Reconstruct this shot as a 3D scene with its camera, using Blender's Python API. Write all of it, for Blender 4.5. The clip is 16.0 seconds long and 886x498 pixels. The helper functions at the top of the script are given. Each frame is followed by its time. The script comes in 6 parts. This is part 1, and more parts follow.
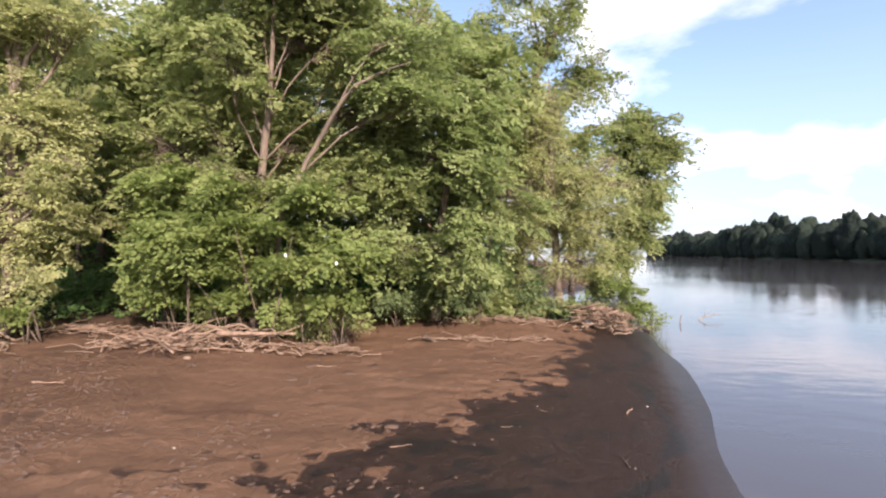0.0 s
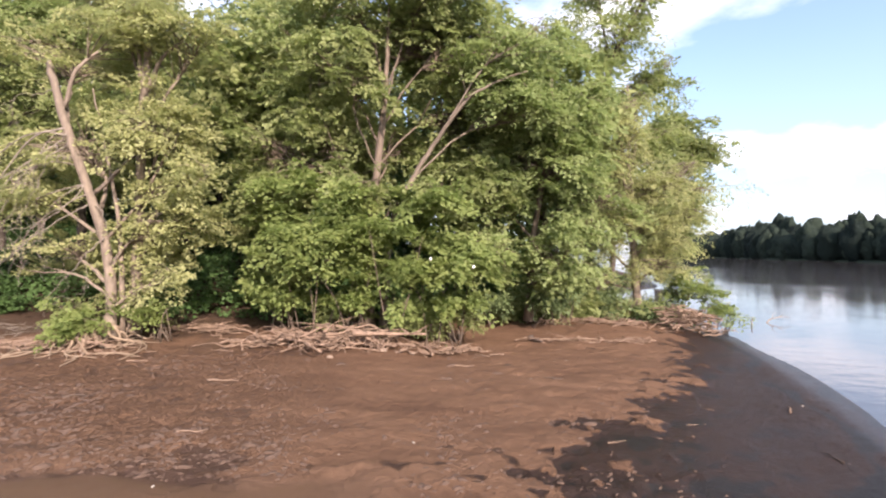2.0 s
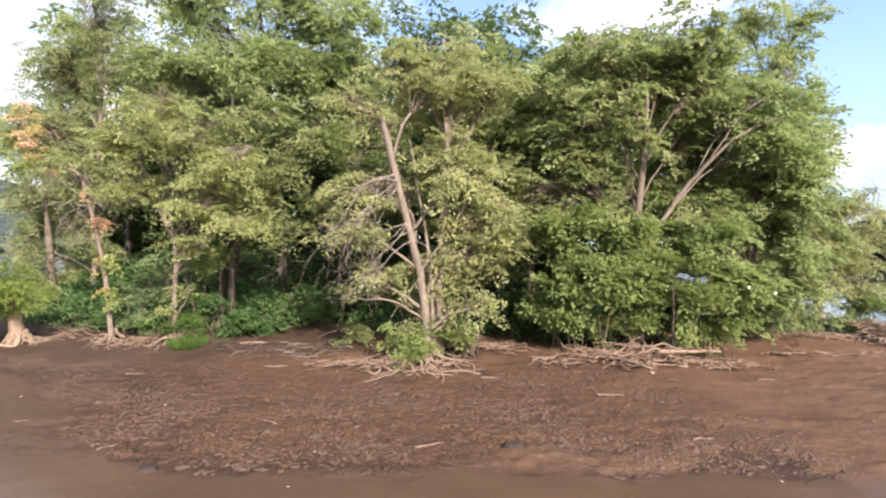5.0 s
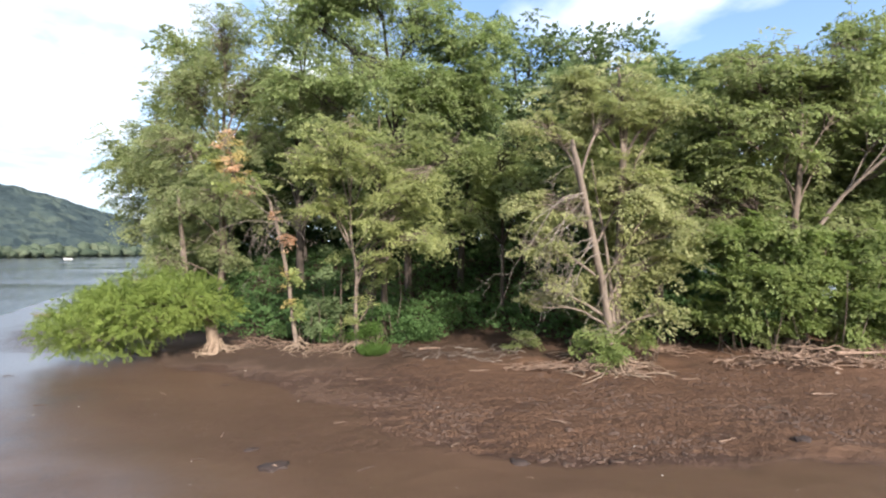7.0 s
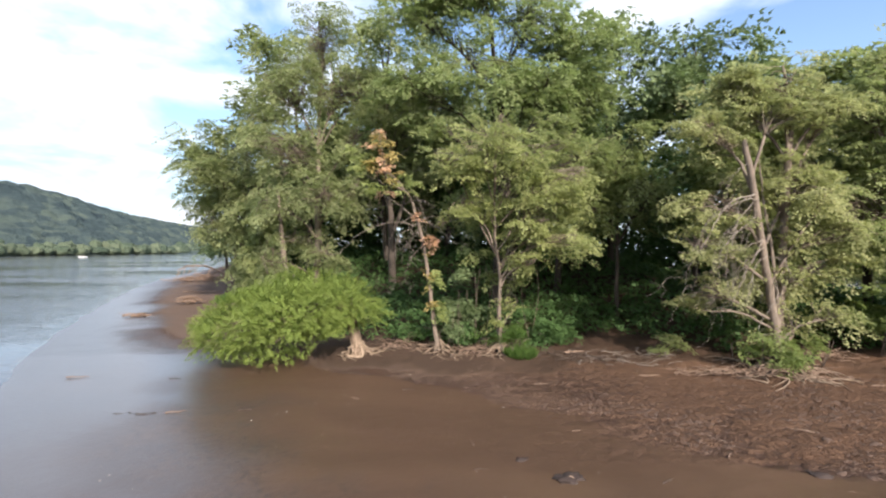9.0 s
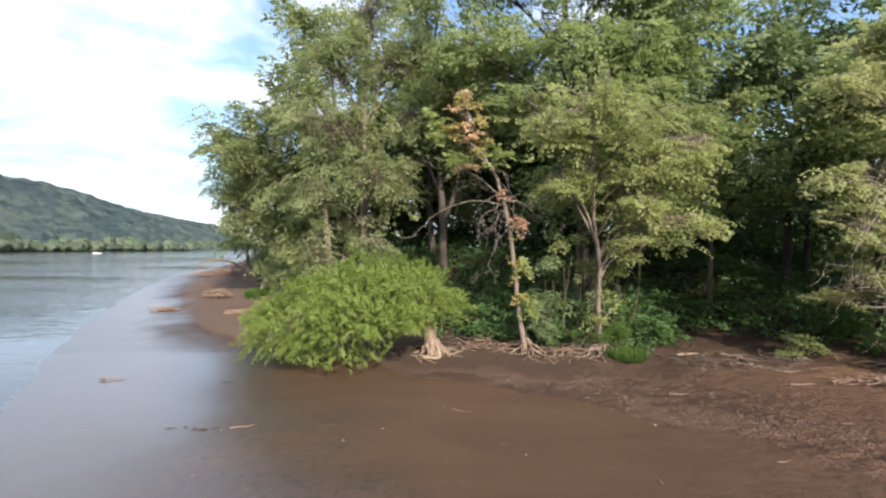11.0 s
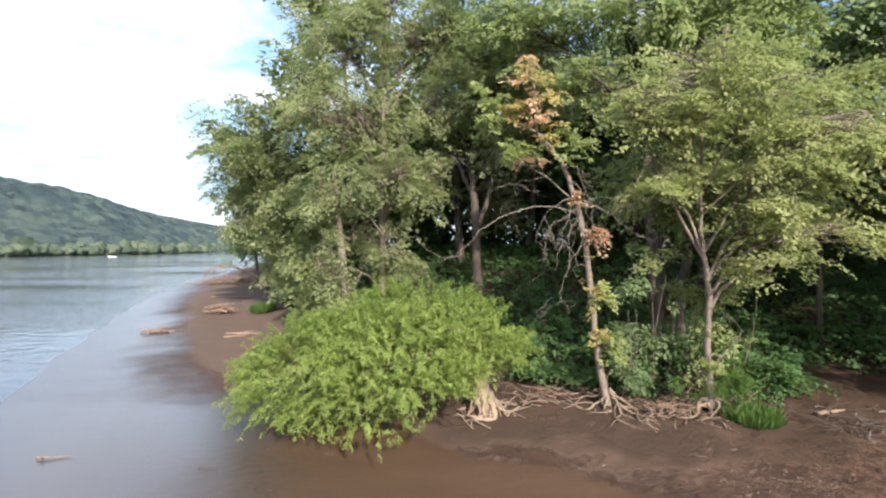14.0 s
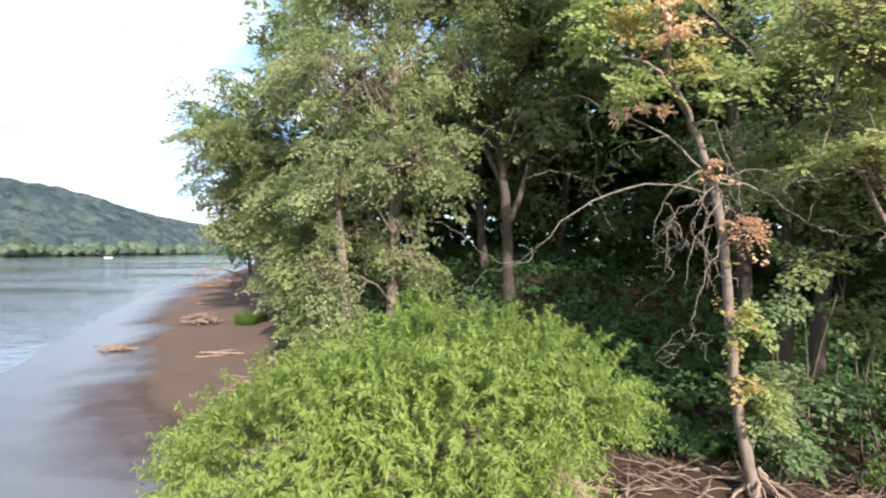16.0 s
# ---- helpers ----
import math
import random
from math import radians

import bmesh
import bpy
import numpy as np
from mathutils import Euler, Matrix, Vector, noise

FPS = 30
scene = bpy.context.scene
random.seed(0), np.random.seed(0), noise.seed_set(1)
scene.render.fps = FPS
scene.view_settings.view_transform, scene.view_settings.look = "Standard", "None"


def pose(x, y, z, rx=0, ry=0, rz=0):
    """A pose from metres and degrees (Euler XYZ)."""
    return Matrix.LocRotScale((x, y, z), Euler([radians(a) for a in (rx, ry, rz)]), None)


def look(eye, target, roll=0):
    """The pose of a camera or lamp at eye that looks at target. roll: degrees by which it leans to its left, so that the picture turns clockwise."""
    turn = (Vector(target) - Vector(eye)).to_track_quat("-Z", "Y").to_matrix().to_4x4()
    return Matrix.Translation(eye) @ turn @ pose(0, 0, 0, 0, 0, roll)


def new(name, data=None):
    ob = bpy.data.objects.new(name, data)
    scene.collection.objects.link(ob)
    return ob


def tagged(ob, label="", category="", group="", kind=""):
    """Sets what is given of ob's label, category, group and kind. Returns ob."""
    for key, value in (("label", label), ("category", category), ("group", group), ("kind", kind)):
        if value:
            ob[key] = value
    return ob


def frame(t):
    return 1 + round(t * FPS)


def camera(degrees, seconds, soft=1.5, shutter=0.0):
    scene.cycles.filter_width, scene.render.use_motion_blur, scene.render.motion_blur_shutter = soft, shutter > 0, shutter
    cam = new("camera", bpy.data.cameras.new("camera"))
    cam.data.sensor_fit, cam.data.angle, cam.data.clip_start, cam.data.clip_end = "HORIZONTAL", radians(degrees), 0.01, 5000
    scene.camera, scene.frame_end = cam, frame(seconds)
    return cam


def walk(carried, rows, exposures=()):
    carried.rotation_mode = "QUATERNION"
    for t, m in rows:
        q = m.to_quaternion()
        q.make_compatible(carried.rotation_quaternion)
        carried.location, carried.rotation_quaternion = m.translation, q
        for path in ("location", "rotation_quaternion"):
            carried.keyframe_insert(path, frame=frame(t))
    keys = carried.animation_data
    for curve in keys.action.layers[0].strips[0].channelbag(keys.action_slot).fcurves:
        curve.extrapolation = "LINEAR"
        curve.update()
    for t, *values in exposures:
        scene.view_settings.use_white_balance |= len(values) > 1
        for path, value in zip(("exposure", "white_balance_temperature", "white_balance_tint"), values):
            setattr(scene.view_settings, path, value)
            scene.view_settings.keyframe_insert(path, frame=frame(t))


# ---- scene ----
cam = camera(86.0, 16.0, soft=2.2)
PATH = [
    (0, (0.371, 0.106, 2.59), (0.324, 2.106, 2.597), 0.7),
    (0.5, (-0.097, 0.072, 2.613), (-0.143, 2.071, 2.615), 0.9),
    (1, (-0.787, -0.003, 2.614), (-0.832, 1.996, 2.616), 1.0),
    (1.5, (-1.636, -0.141, 2.621), (-1.683, 1.859, 2.624), 1.0),
    (2, (-2.633, -0.344, 2.654), (-2.682, 1.655, 2.657), 1.0),
    (2.5, (-3.739, -0.621, 2.72), (-3.79, 1.378, 2.726), 0.9),
    (3, (-4.938, -0.944, 2.827), (-4.994, 1.055, 2.838), 0.8),
    (3.5, (-6.235, -1.246, 2.96), (-6.297, 0.753, 2.974), 0.8),
    (4, (-7.592, -1.56, 3.053), (-7.658, 0.439, 3.071), 0.8),
    (4.2, (-8.129, -1.688, 3.074), (-8.199, 0.311, 3.096), 0.7),
    (6.3, (-14.042, -3.206, 3.605), (-14.109, -1.207, 3.613), -0.1),
    (6.5, (-14.535, -3.334, 3.621), (-14.616, -1.335, 3.633), -0.3),
    (7, (-15.909, -3.664, 3.698), (-16.001, -1.667, 3.71), -0.4),
    (7.5, (-17.409, -4.036, 3.755), (-17.501, -2.038, 3.767), -0.3),
    (8, (-18.76, -4.259, 3.779), (-18.863, -2.261, 3.792), -0.4),
    (8.5, (-19.917, -4.144, 3.801), (-20.023, -2.147, 3.812), -0.4),
    (9, (-20.816, -3.685, 3.845), (-20.93, -1.689, 3.851), -0.3),
    (9.2, (-21.125, -3.433, 3.847), (-21.244, -1.436, 3.85), -0.3),
    (11.3, (-23.637, -1.18, 3.325), (-23.793, 0.814, 3.324), -0.1),
    (11.5, (-23.801, -1.042, 3.277), (-23.961, 0.951, 3.271), -0.2),
    (12, (-24.216, -0.804, 2.995), (-24.394, 1.188, 2.987), -0.3),
    (12.5, (-24.313, -0.367, 2.899), (-24.508, 1.623, 2.881), -0.8),
    (13, (-24.299, -0.21, 3.497), (-24.498, 1.78, 3.509), -0.1),
    (13.5, (-24.294, -0.053, 3.83), (-24.492, 1.938, 3.828), -0.6),
    (14, (-24.578, 2.032, 3.927), (-24.777, 4.023, 3.925), -0.6),
    (14.5, (-25.084, 4.062, 3.914), (-25.284, 6.052, 3.918), -0.3),
    (15, (-25.446, 5.138, 3.955), (-25.645, 7.128, 3.96), -0.4),
    (15.5, (-25.618, 5.624, 3.963), (-25.819, 7.614, 3.967), -0.4),
    (16, (-25.816, 5.794, 3.901), (-26.011, 7.784, 3.91), -0.3),
]
walk(cam, [(t, look(eye, target, roll)) for t, eye, target, roll in PATH],
     exposures=[(0.0, 1.12, 6520, 20), (3.5, 1.37, 6400, 20), (4.5, 1.34, 6320, 17), (7.0, 1.01, 6040, 11), (9.0, 0.88, 6150, 11), (12.5, 0.99, 6060, 10), (16.0, 1.22, 5930, 10)])


# ---- world, sun ----
SUN_ELEV, SUN_AZ = radians(31), radians(153)      # azimuth clockwise from +y
world = bpy.data.worlds.new("world")
scene.world = world
world.use_nodes = True


CLOUD_PLACE = (0.35, 0.55, 0.0)


def sky_nodes(nt):
    n, l = nt.nodes, nt.links
    n.clear()
    out = n.new("ShaderNodeOutputWorld")
    bg = n.new("ShaderNodeBackground")
    sky = n.new("ShaderNodeTexSky")
    sky.sky_type, sky.sun_disc = "NISHITA", False
    sky.sun_elevation, sky.sun_rotation = SUN_ELEV, SUN_AZ
    sky.air_density, sky.dust_density, sky.ozone_density = 1.0, 1.5, 1.5
    co = n.new("ShaderNodeTexCoord")
    sep = n.new("ShaderNodeSeparateXYZ")
    l.new(co.outputs["Generated"], sep.inputs[0])
    # project the direction on a cloud layer: (x, y) / (z + 0.22)
    add = n.new("ShaderNodeMath"); add.operation = "ADD"; add.inputs[1].default_value = 0.22
    mx = n.new("ShaderNodeMath"); mx.operation = "MAXIMUM"; mx.inputs[1].default_value = 0.0
    l.new(sep.outputs["Z"], mx.inputs[0]); l.new(mx.outputs[0], add.inputs[0])
    dx = n.new("ShaderNodeMath"); dx.operation = "DIVIDE"
    dy = n.new("ShaderNodeMath"); dy.operation = "DIVIDE"
    l.new(sep.outputs["X"], dx.inputs[0]); l.new(add.outputs[0], dx.inputs[1])
    l.new(sep.outputs["Y"], dy.inputs[0]); l.new(add.outputs[0], dy.inputs[1])
    com = n.new("ShaderNodeCombineXYZ")
    l.new(dx.outputs[0], com.inputs[0]); l.new(dy.outputs[0], com.inputs[1])
    place = n.new("ShaderNodeVectorMath"); place.operation = "ADD"; place.inputs[1].default_value = CLOUD_PLACE
    l.new(com.outputs[0], place.inputs[0])
    nz = n.new("ShaderNodeTexNoise")
    nz.inputs["Scale"].default_value, nz.inputs["Detail"].default_value = 1.75, 8
    nz.inputs["Roughness"].default_value, nz.inputs["Distortion"].default_value = 0.52, 0.3
    l.new(place.outputs[0], nz.inputs["Vector"])
    # a broad bank of cloud stands over the western hills
    west = n.new("ShaderNodeMapRange"); west.interpolation_type = "SMOOTHSTEP"
    west.inputs["From Min"].default_value, west.inputs["From Max"].default_value = 0.15, -0.55
    west.inputs["To Min"].default_value, west.inputs["To Max"].default_value = 0.0, 0.075
    l.new(sep.outputs["X"], west.inputs["Value"])
    cover = n.new("ShaderNodeMath"); cover.operation = "ADD"
    l.new(nz.outputs["Fac"], cover.inputs[0]); l.new(west.outputs[0], cover.inputs[1])
    ramp = n.new("ShaderNodeValToRGB")
    ramp.color_ramp.elements[0].position, ramp.color_ramp.elements[1].position = 0.49, 0.67
    l.new(cover.outputs[0], ramp.inputs[0])
    haze = n.new("ShaderNodeMapRange")
    haze.inputs["From Min"].default_value, haze.inputs["From Max"].default_value = 0.0, 0.35
    haze.inputs["To Min"].default_value, haze.inputs["To Max"].default_value = 0.65, 0.1
    l.new(sep.outputs["Z"], haze.inputs["Value"])
    gain = n.new("ShaderNodeVectorMath"); gain.operation = "SCALE"; gain.inputs["Scale"].default_value = 1.7
    l.new(sky.outputs[0], gain.inputs[0])
    misty = n.new("ShaderNodeMix"); misty.data_type = "RGBA"
    l.new(haze.outputs[0], misty.inputs["Factor"])
    l.new(gain.outputs[0], misty.inputs[6])
    misty.inputs[7].default_value = (3.2, 4.1, 5.2, 1)
    mix = n.new("ShaderNodeMix"); mix.data_type = "RGBA"
    l.new(ramp.outputs[0], mix.inputs["Factor"])
    l.new(misty.outputs[2], mix.inputs[6])
    mix.inputs[7].default_value = (8.3, 8.5, 8.9, 1)
    l.new(mix.outputs[2], bg.inputs["Color"])
    bg.inputs["Strength"].default_value = 0.092
    l.new(bg.outputs[0], out.inputs[0])


sky_nodes(world.node_tree)
sun = new("sun", bpy.data.lights.new("sun", "SUN"))
sun.data.energy, sun.data.angle, sun.data.color = 4.8, radians(1.0), (1.0, 0.88, 0.75)
SUN_DIR = Vector((math.sin(SUN_AZ) * math.cos(SUN_ELEV), math.cos(SUN_AZ) * math.cos(SUN_ELEV), math.sin(SUN_ELEV)))
SUN_SIDE = np.array([SUN_DIR.x, SUN_DIR.y, 0.0])      # leaves lean a little to the light
sun.matrix_world = look((0, 0, 60), Vector((0, 0, 60)) - SUN_DIR)

# ---- materials ----


def material(name):
    m = bpy.data.materials.new(name)
    m.use_nodes = True
    nt = m.node_tree
    return m, nt, nt.nodes["Principled BSDF"], nt.nodes["Material Output"]


def noise_node(nt, scale, detail=4, rough=0.55, vector=None, distort=0.0):
    nz = nt.nodes.new("ShaderNodeTexNoise")
    nz.inputs["Scale"].default_value, nz.inputs["Detail"].default_value = scale, detail
    nz.inputs["Roughness"].default_value, nz.inputs["Distortion"].default_value = rough, distort
    if vector is not None:
        nt.links.new(vector, nz.inputs["Vector"])
    return nz


def ramp_node(nt, source, stops):
    r = nt.nodes.new("ShaderNodeValToRGB")
    e = r.color_ramp.elements
    while len(e) < len(stops):
        e.new(0.5)
    for k, (p, c) in enumerate(stops):
        e[k].position = p
        e[k].color = (*c, 1) if len(c) == 3 else c
    nt.links.new(source, r.inputs[0])
    return r


def mix_node(nt, fac, a, b, blend="MIX"):
    m = nt.nodes.new("ShaderNodeMix")
    m.data_type, m.blend_type = "RGBA", blend
    for v, key in ((fac, "Factor"), (a, 6), (b, 7)):
        if isinstance(v, (int, float)):
            m.inputs[key].default_value = v
        elif isinstance(v, tuple):
            m.inputs[key].default_value = (*v, 1)
        else:
            nt.links.new(v, m.inputs[key])
    return m.outputs[2]


def math_node(nt, op, a, b=0.0):
    m = nt.nodes.new("ShaderNodeMath")
    m.operation = op
    for k, v in enumerate((a, b)):
        if isinstance(v, (int, float)):
            m.inputs[k].default_value = v
        else:
            nt.links.new(v, m.inputs[k])
    return m.outputs[0]


def leaf_material(name, colours, through_light=0.54, gloss=0.62):
    """colours: three greens from dark to light, mixed leaf by leaf and by larger patches."""
    m, nt, b, out = material(name)
    g = nt.nodes.new("ShaderNodeNewGeometry")
    pos = nt.nodes.new("ShaderNodeTexCoord").outputs["Object"]
    big = noise_node(nt, 1.1, 4, 0.65, pos)
    f = math_node(nt, "ADD", math_node(nt, "MULTIPLY", g.outputs["Random Per Island"], 0.26),
                  math_node(nt, "MULTIPLY", big.outputs["Fac"], 0.75))
    r = ramp_node(nt, f, [(0.12, colours[0]), (0.5, colours[1]), (0.92, colours[2])])
    fine = noise_node(nt, 30, 2, 0.5, pos)
    col = mix_node(nt, 0.3, r.outputs[0], fine.outputs["Fac"], "SOFT_LIGHT")
    nt.links.new(col, b.inputs["Base Color"])
    b.inputs["Roughness"].default_value = gloss
    b.inputs["Specular IOR Level"].default_value = 0.22
    tr = nt.nodes.new("ShaderNodeBsdfTranslucent")
    warm = mix_node(nt, 0.28, col, (0.24, 0.37, 0.075))
    nt.links.new(warm, tr.inputs["Color"])
    ms = nt.nodes.new("ShaderNodeMixShader")
    ms.inputs[0].default_value = through_light
    nt.links.new(b.outputs[0], ms.inputs[1]); nt.links.new(tr.outputs[0], ms.inputs[2])
    nt.links.new(ms.outputs[0], out.inputs["Surface"])
    return m


def bark_material(name, dark, light, scale=1.0):
    m, nt, b, out = material(name)
    co = nt.nodes.new("ShaderNodeTexCoord").outputs["Object"]
    mp = nt.nodes.new("ShaderNodeMapping")
    mp.inputs["Scale"].default_value = (14 * scale, 14 * scale, 3.5 * scale)
    nt.links.new(co, mp.inputs["Vector"])
    n1 = noise_node(nt, 1.0, 6, 0.65, mp.outputs[0], 0.4)
    n2 = noise_node(nt, 1.3, 3, 0.5, co)
    f = math_node(nt, "ADD", math_node(nt, "MULTIPLY", n1.outputs["Fac"], 0.65), math_node(nt, "MULTIPLY", n2.outputs["Fac"], 0.35))
    r = ramp_node(nt, f, [(0.32, dark), (0.68, light)])
    nt.links.new(r.outputs[0], b.inputs["Base Color"])
    b.inputs["Roughness"].default_value = 0.85
    bp = nt.nodes.new("ShaderNodeBump")
    bp.inputs["Strength"].default_value, bp.inputs["Distance"].default_value = 0.7, 0.02
    nt.links.new(n1.outputs["Fac"], bp.inputs["Height"])
    nt.links.new(bp.outputs[0], b.inputs["Normal"])
    return m


M_MAPLE = leaf_material("leaf_mid_green", [(0.140, 0.174, 0.070), (0.274, 0.306, 0.126), (0.438, 0.450, 0.206)])
M_BRIGHT = leaf_material("leaf_bright_green", [(0.144, 0.193, 0.076), (0.279, 0.331, 0.135), (0.428, 0.465, 0.216)])
M_YELLOW = leaf_material("leaf_yellow_green", [(0.236, 0.250, 0.116), (0.396, 0.402, 0.185), (0.560, 0.545, 0.275)])
M_BUSH = leaf_material("leaf_fresh_green", [(0.106, 0.156, 0.048), (0.228, 0.280, 0.092), (0.374, 0.406, 0.152)])
# Darker leaf green; shade inside the wood is partly put into it.
M_DARK_SHADE = leaf_material("leaf_dark_shade_green", [(0.074, 0.107, 0.050), (0.146, 0.191, 0.086), (0.250, 0.298, 0.139)], 0.35)
M_GREY = leaf_material("leaf_grey_green", [(0.172, 0.204, 0.096), (0.300, 0.332, 0.154), (0.430, 0.455, 0.216)])
M_WILLOW = leaf_material("leaf_willow", [(0.142, 0.200, 0.042), (0.246, 0.314, 0.074), (0.352, 0.412, 0.118)], 0.45, 0.56)
M_ORANGE = leaf_material("leaf_orange", [(0.608, 0.351, 0.228), (0.776, 0.495, 0.338), (0.796, 0.620, 0.370)])
M_AMBER = leaf_material("leaf_amber", [(0.36, 0.27, 0.10), (0.50, 0.39, 0.15), (0.62, 0.51, 0.23)])
M_LIME = leaf_material("leaf_lime", [(0.215, 0.252, 0.092), (0.350, 0.395, 0.145), (0.480, 0.510, 0.215)])
M_YOUNG = leaf_material("leaf_young_maple", [(0.215, 0.242, 0.092), (0.355, 0.378, 0.150), (0.505, 0.515, 0.228)])
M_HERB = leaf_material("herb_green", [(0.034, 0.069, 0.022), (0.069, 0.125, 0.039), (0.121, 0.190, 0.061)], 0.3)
M_GRASS = leaf_material("grass_green", [(0.066, 0.122, 0.032), (0.119, 0.197, 0.048), (0.185, 0.268, 0.073)])
# Near-black green: the far bank's shaded side is put into the colour.
M_FAR = leaf_material("far_wood_shaded", [(0.014, 0.024, 0.018), (0.024, 0.037, 0.025), (0.042, 0.058, 0.035)], 0.1, 0.9)
M_BARK = bark_material("bark_brown", (0.053, 0.038, 0.028), (0.190, 0.141, 0.103))
M_BARK_PALE = bark_material("bark_pale", (0.085, 0.065, 0.050), (0.245, 0.190, 0.142))
# For trunks inside the wood, whose shade is put into the bark colour.
M_BARK_SHADED = bark_material("bark_shaded", (0.027, 0.021, 0.017), (0.091, 0.068, 0.049))
M_ROOT = bark_material("root_wood", (0.106, 0.073, 0.049), (0.334, 0.247, 0.171))
M_DRIFT = bark_material("driftwood_bleached", (0.095, 0.062, 0.042), (0.32, 0.215, 0.150))
M_DEAD = bark_material("dead_twig_grey", (0.114, 0.091, 0.072), (0.281, 0.236, 0.194))
M_STICKDARK = bark_material("wet_stick", (0.030, 0.023, 0.019), (0.114, 0.076, 0.053))


def mud_material():
    m, nt, b, out = material("river_mud")
    co = nt.nodes.new("ShaderNodeTexCoord").outputs["Object"]
    at = nt.nodes.new("ShaderNodeAttribute"); at.attribute_name = "wet"
    soil = nt.nodes.new("ShaderNodeAttribute"); soil.attribute_name = "litter"
    mp = nt.nodes.new("ShaderNodeMapping"); mp.inputs["Scale"].default_value = (0.45, 1.3, 1.0)
    mp.inputs["Rotation"].default_value = (0, 0, radians(12))
    nt.links.new(co, mp.inputs["Vector"])
    n1 = noise_node(nt, 1.0, 8, 0.62, mp.outputs[0], 0.6)
    n2 = noise_node(nt, 5.0, 8, 0.68, co, 0.8)
    n3 = noise_node(nt, 70.0, 3, 0.6, co)
    # ragged edge between dry crust and wet mud
    west = nt.nodes.new("ShaderNodeAttribute"); west.attribute_name = "silt"
    amp = nt.nodes.new("ShaderNodeMapRange")
    amp.inputs["To Min"].default_value, amp.inputs["To Max"].default_value = 1.5, 0.45
    nt.links.new(west.outputs["Fac"], amp.inputs["Value"])
    e = math_node(nt, "ADD", at.outputs["Fac"], math_node(nt, "MULTIPLY", math_node(nt, "SUBTRACT", n1.outputs["Fac"], 0.5), amp.outputs[0]))
    e = math_node(nt, "ADD", e, math_node(nt, "MULTIPLY", math_node(nt, "SUBTRACT", n2.outputs["Fac"], 0.5), 1.0))
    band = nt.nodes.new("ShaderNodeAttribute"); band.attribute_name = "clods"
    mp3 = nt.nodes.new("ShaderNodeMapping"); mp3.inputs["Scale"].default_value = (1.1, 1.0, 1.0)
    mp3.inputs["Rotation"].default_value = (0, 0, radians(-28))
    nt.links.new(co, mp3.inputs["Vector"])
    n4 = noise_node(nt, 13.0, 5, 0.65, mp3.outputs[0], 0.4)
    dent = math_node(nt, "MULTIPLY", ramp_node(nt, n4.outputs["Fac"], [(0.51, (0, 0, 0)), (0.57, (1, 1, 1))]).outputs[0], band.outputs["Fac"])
    # Dents go darker through the wet mask, standing for shade in the hollows.
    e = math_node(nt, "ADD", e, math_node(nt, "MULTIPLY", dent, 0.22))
    wet = ramp_node(nt, e, [(0.44, (0, 0, 0)), (0.60, (1, 1, 1))]).outputs[0]
    dry_f = math_node(nt, "ADD", math_node(nt, "MULTIPLY", n1.outputs["Fac"], 0.6), math_node(nt, "MULTIPLY", n2.outputs["Fac"], 0.4))
    dry = ramp_node(nt, dry_f, [(0.30, (0.068, 0.037, 0.023)), (0.5, (0.118, 0.067, 0.040)), (0.72, (0.177, 0.105, 0.066))]).outputs[0]
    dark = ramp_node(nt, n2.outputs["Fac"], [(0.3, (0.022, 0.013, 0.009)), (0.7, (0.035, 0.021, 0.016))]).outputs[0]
    brown = ramp_node(nt, n1.outputs["Fac"], [(0.3, (0.055, 0.032, 0.023)), (0.7, (0.088, 0.052, 0.036))]).outputs[0]
    tan = nt.nodes.new("ShaderNodeAttribute"); tan.attribute_name = "tan"
    dry = mix_node(nt, math_node(nt, "MULTIPLY", west.outputs["Fac"], 0.6), dry, (0.132, 0.098, 0.078))
    dark = mix_node(nt, tan.outputs["Fac"], dark, brown)
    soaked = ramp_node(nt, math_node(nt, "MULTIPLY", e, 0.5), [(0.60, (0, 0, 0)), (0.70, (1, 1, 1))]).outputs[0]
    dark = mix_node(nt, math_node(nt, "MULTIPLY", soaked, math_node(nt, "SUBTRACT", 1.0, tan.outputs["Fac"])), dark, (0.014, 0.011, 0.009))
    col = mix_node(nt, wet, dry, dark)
    lit = ramp_node(nt, n3.outputs["Fac"], [(0.3, (0.026, 0.017, 0.012)), (0.7, (0.072, 0.046, 0.030))]).outputs[0]
    sheet = nt.nodes.new("ShaderNodeAttribute"); sheet.attribute_name = "film"
    flat = nt.nodes.new("ShaderNodeAttribute"); flat.attribute_name = "smooth_silt"
    broad = noise_node(nt, 0.5, 5, 0.6, mp.outputs[0], 0.4)
    silt = ramp_node(nt, broad.outputs["Fac"], [(0.3, (0.066, 0.040, 0.026)), (0.7, (0.096, 0.058, 0.037))]).outputs[0]
    col = mix_node(nt, flat.outputs["Fac"], col, silt)
    thin = ramp_node(nt, sheet.outputs["Fac"], [(0.03, (0, 0, 0)), (0.3, (1, 1, 1)), (0.55, (1, 1, 1)), (0.9, (0, 0, 0))]).outputs[0]
    grit = noise_node(nt, 6.5, 6, 0.7, co, 0.3)
    specks = ramp_node(nt, grit.outputs["Fac"], [(0.50, (0, 0, 0)), (0.60, (0.75, 0.75, 0.75))]).outputs[0]
    col = mix_node(nt, math_node(nt, "MULTIPLY", thin, specks), col, (0.030, 0.021, 0.016))
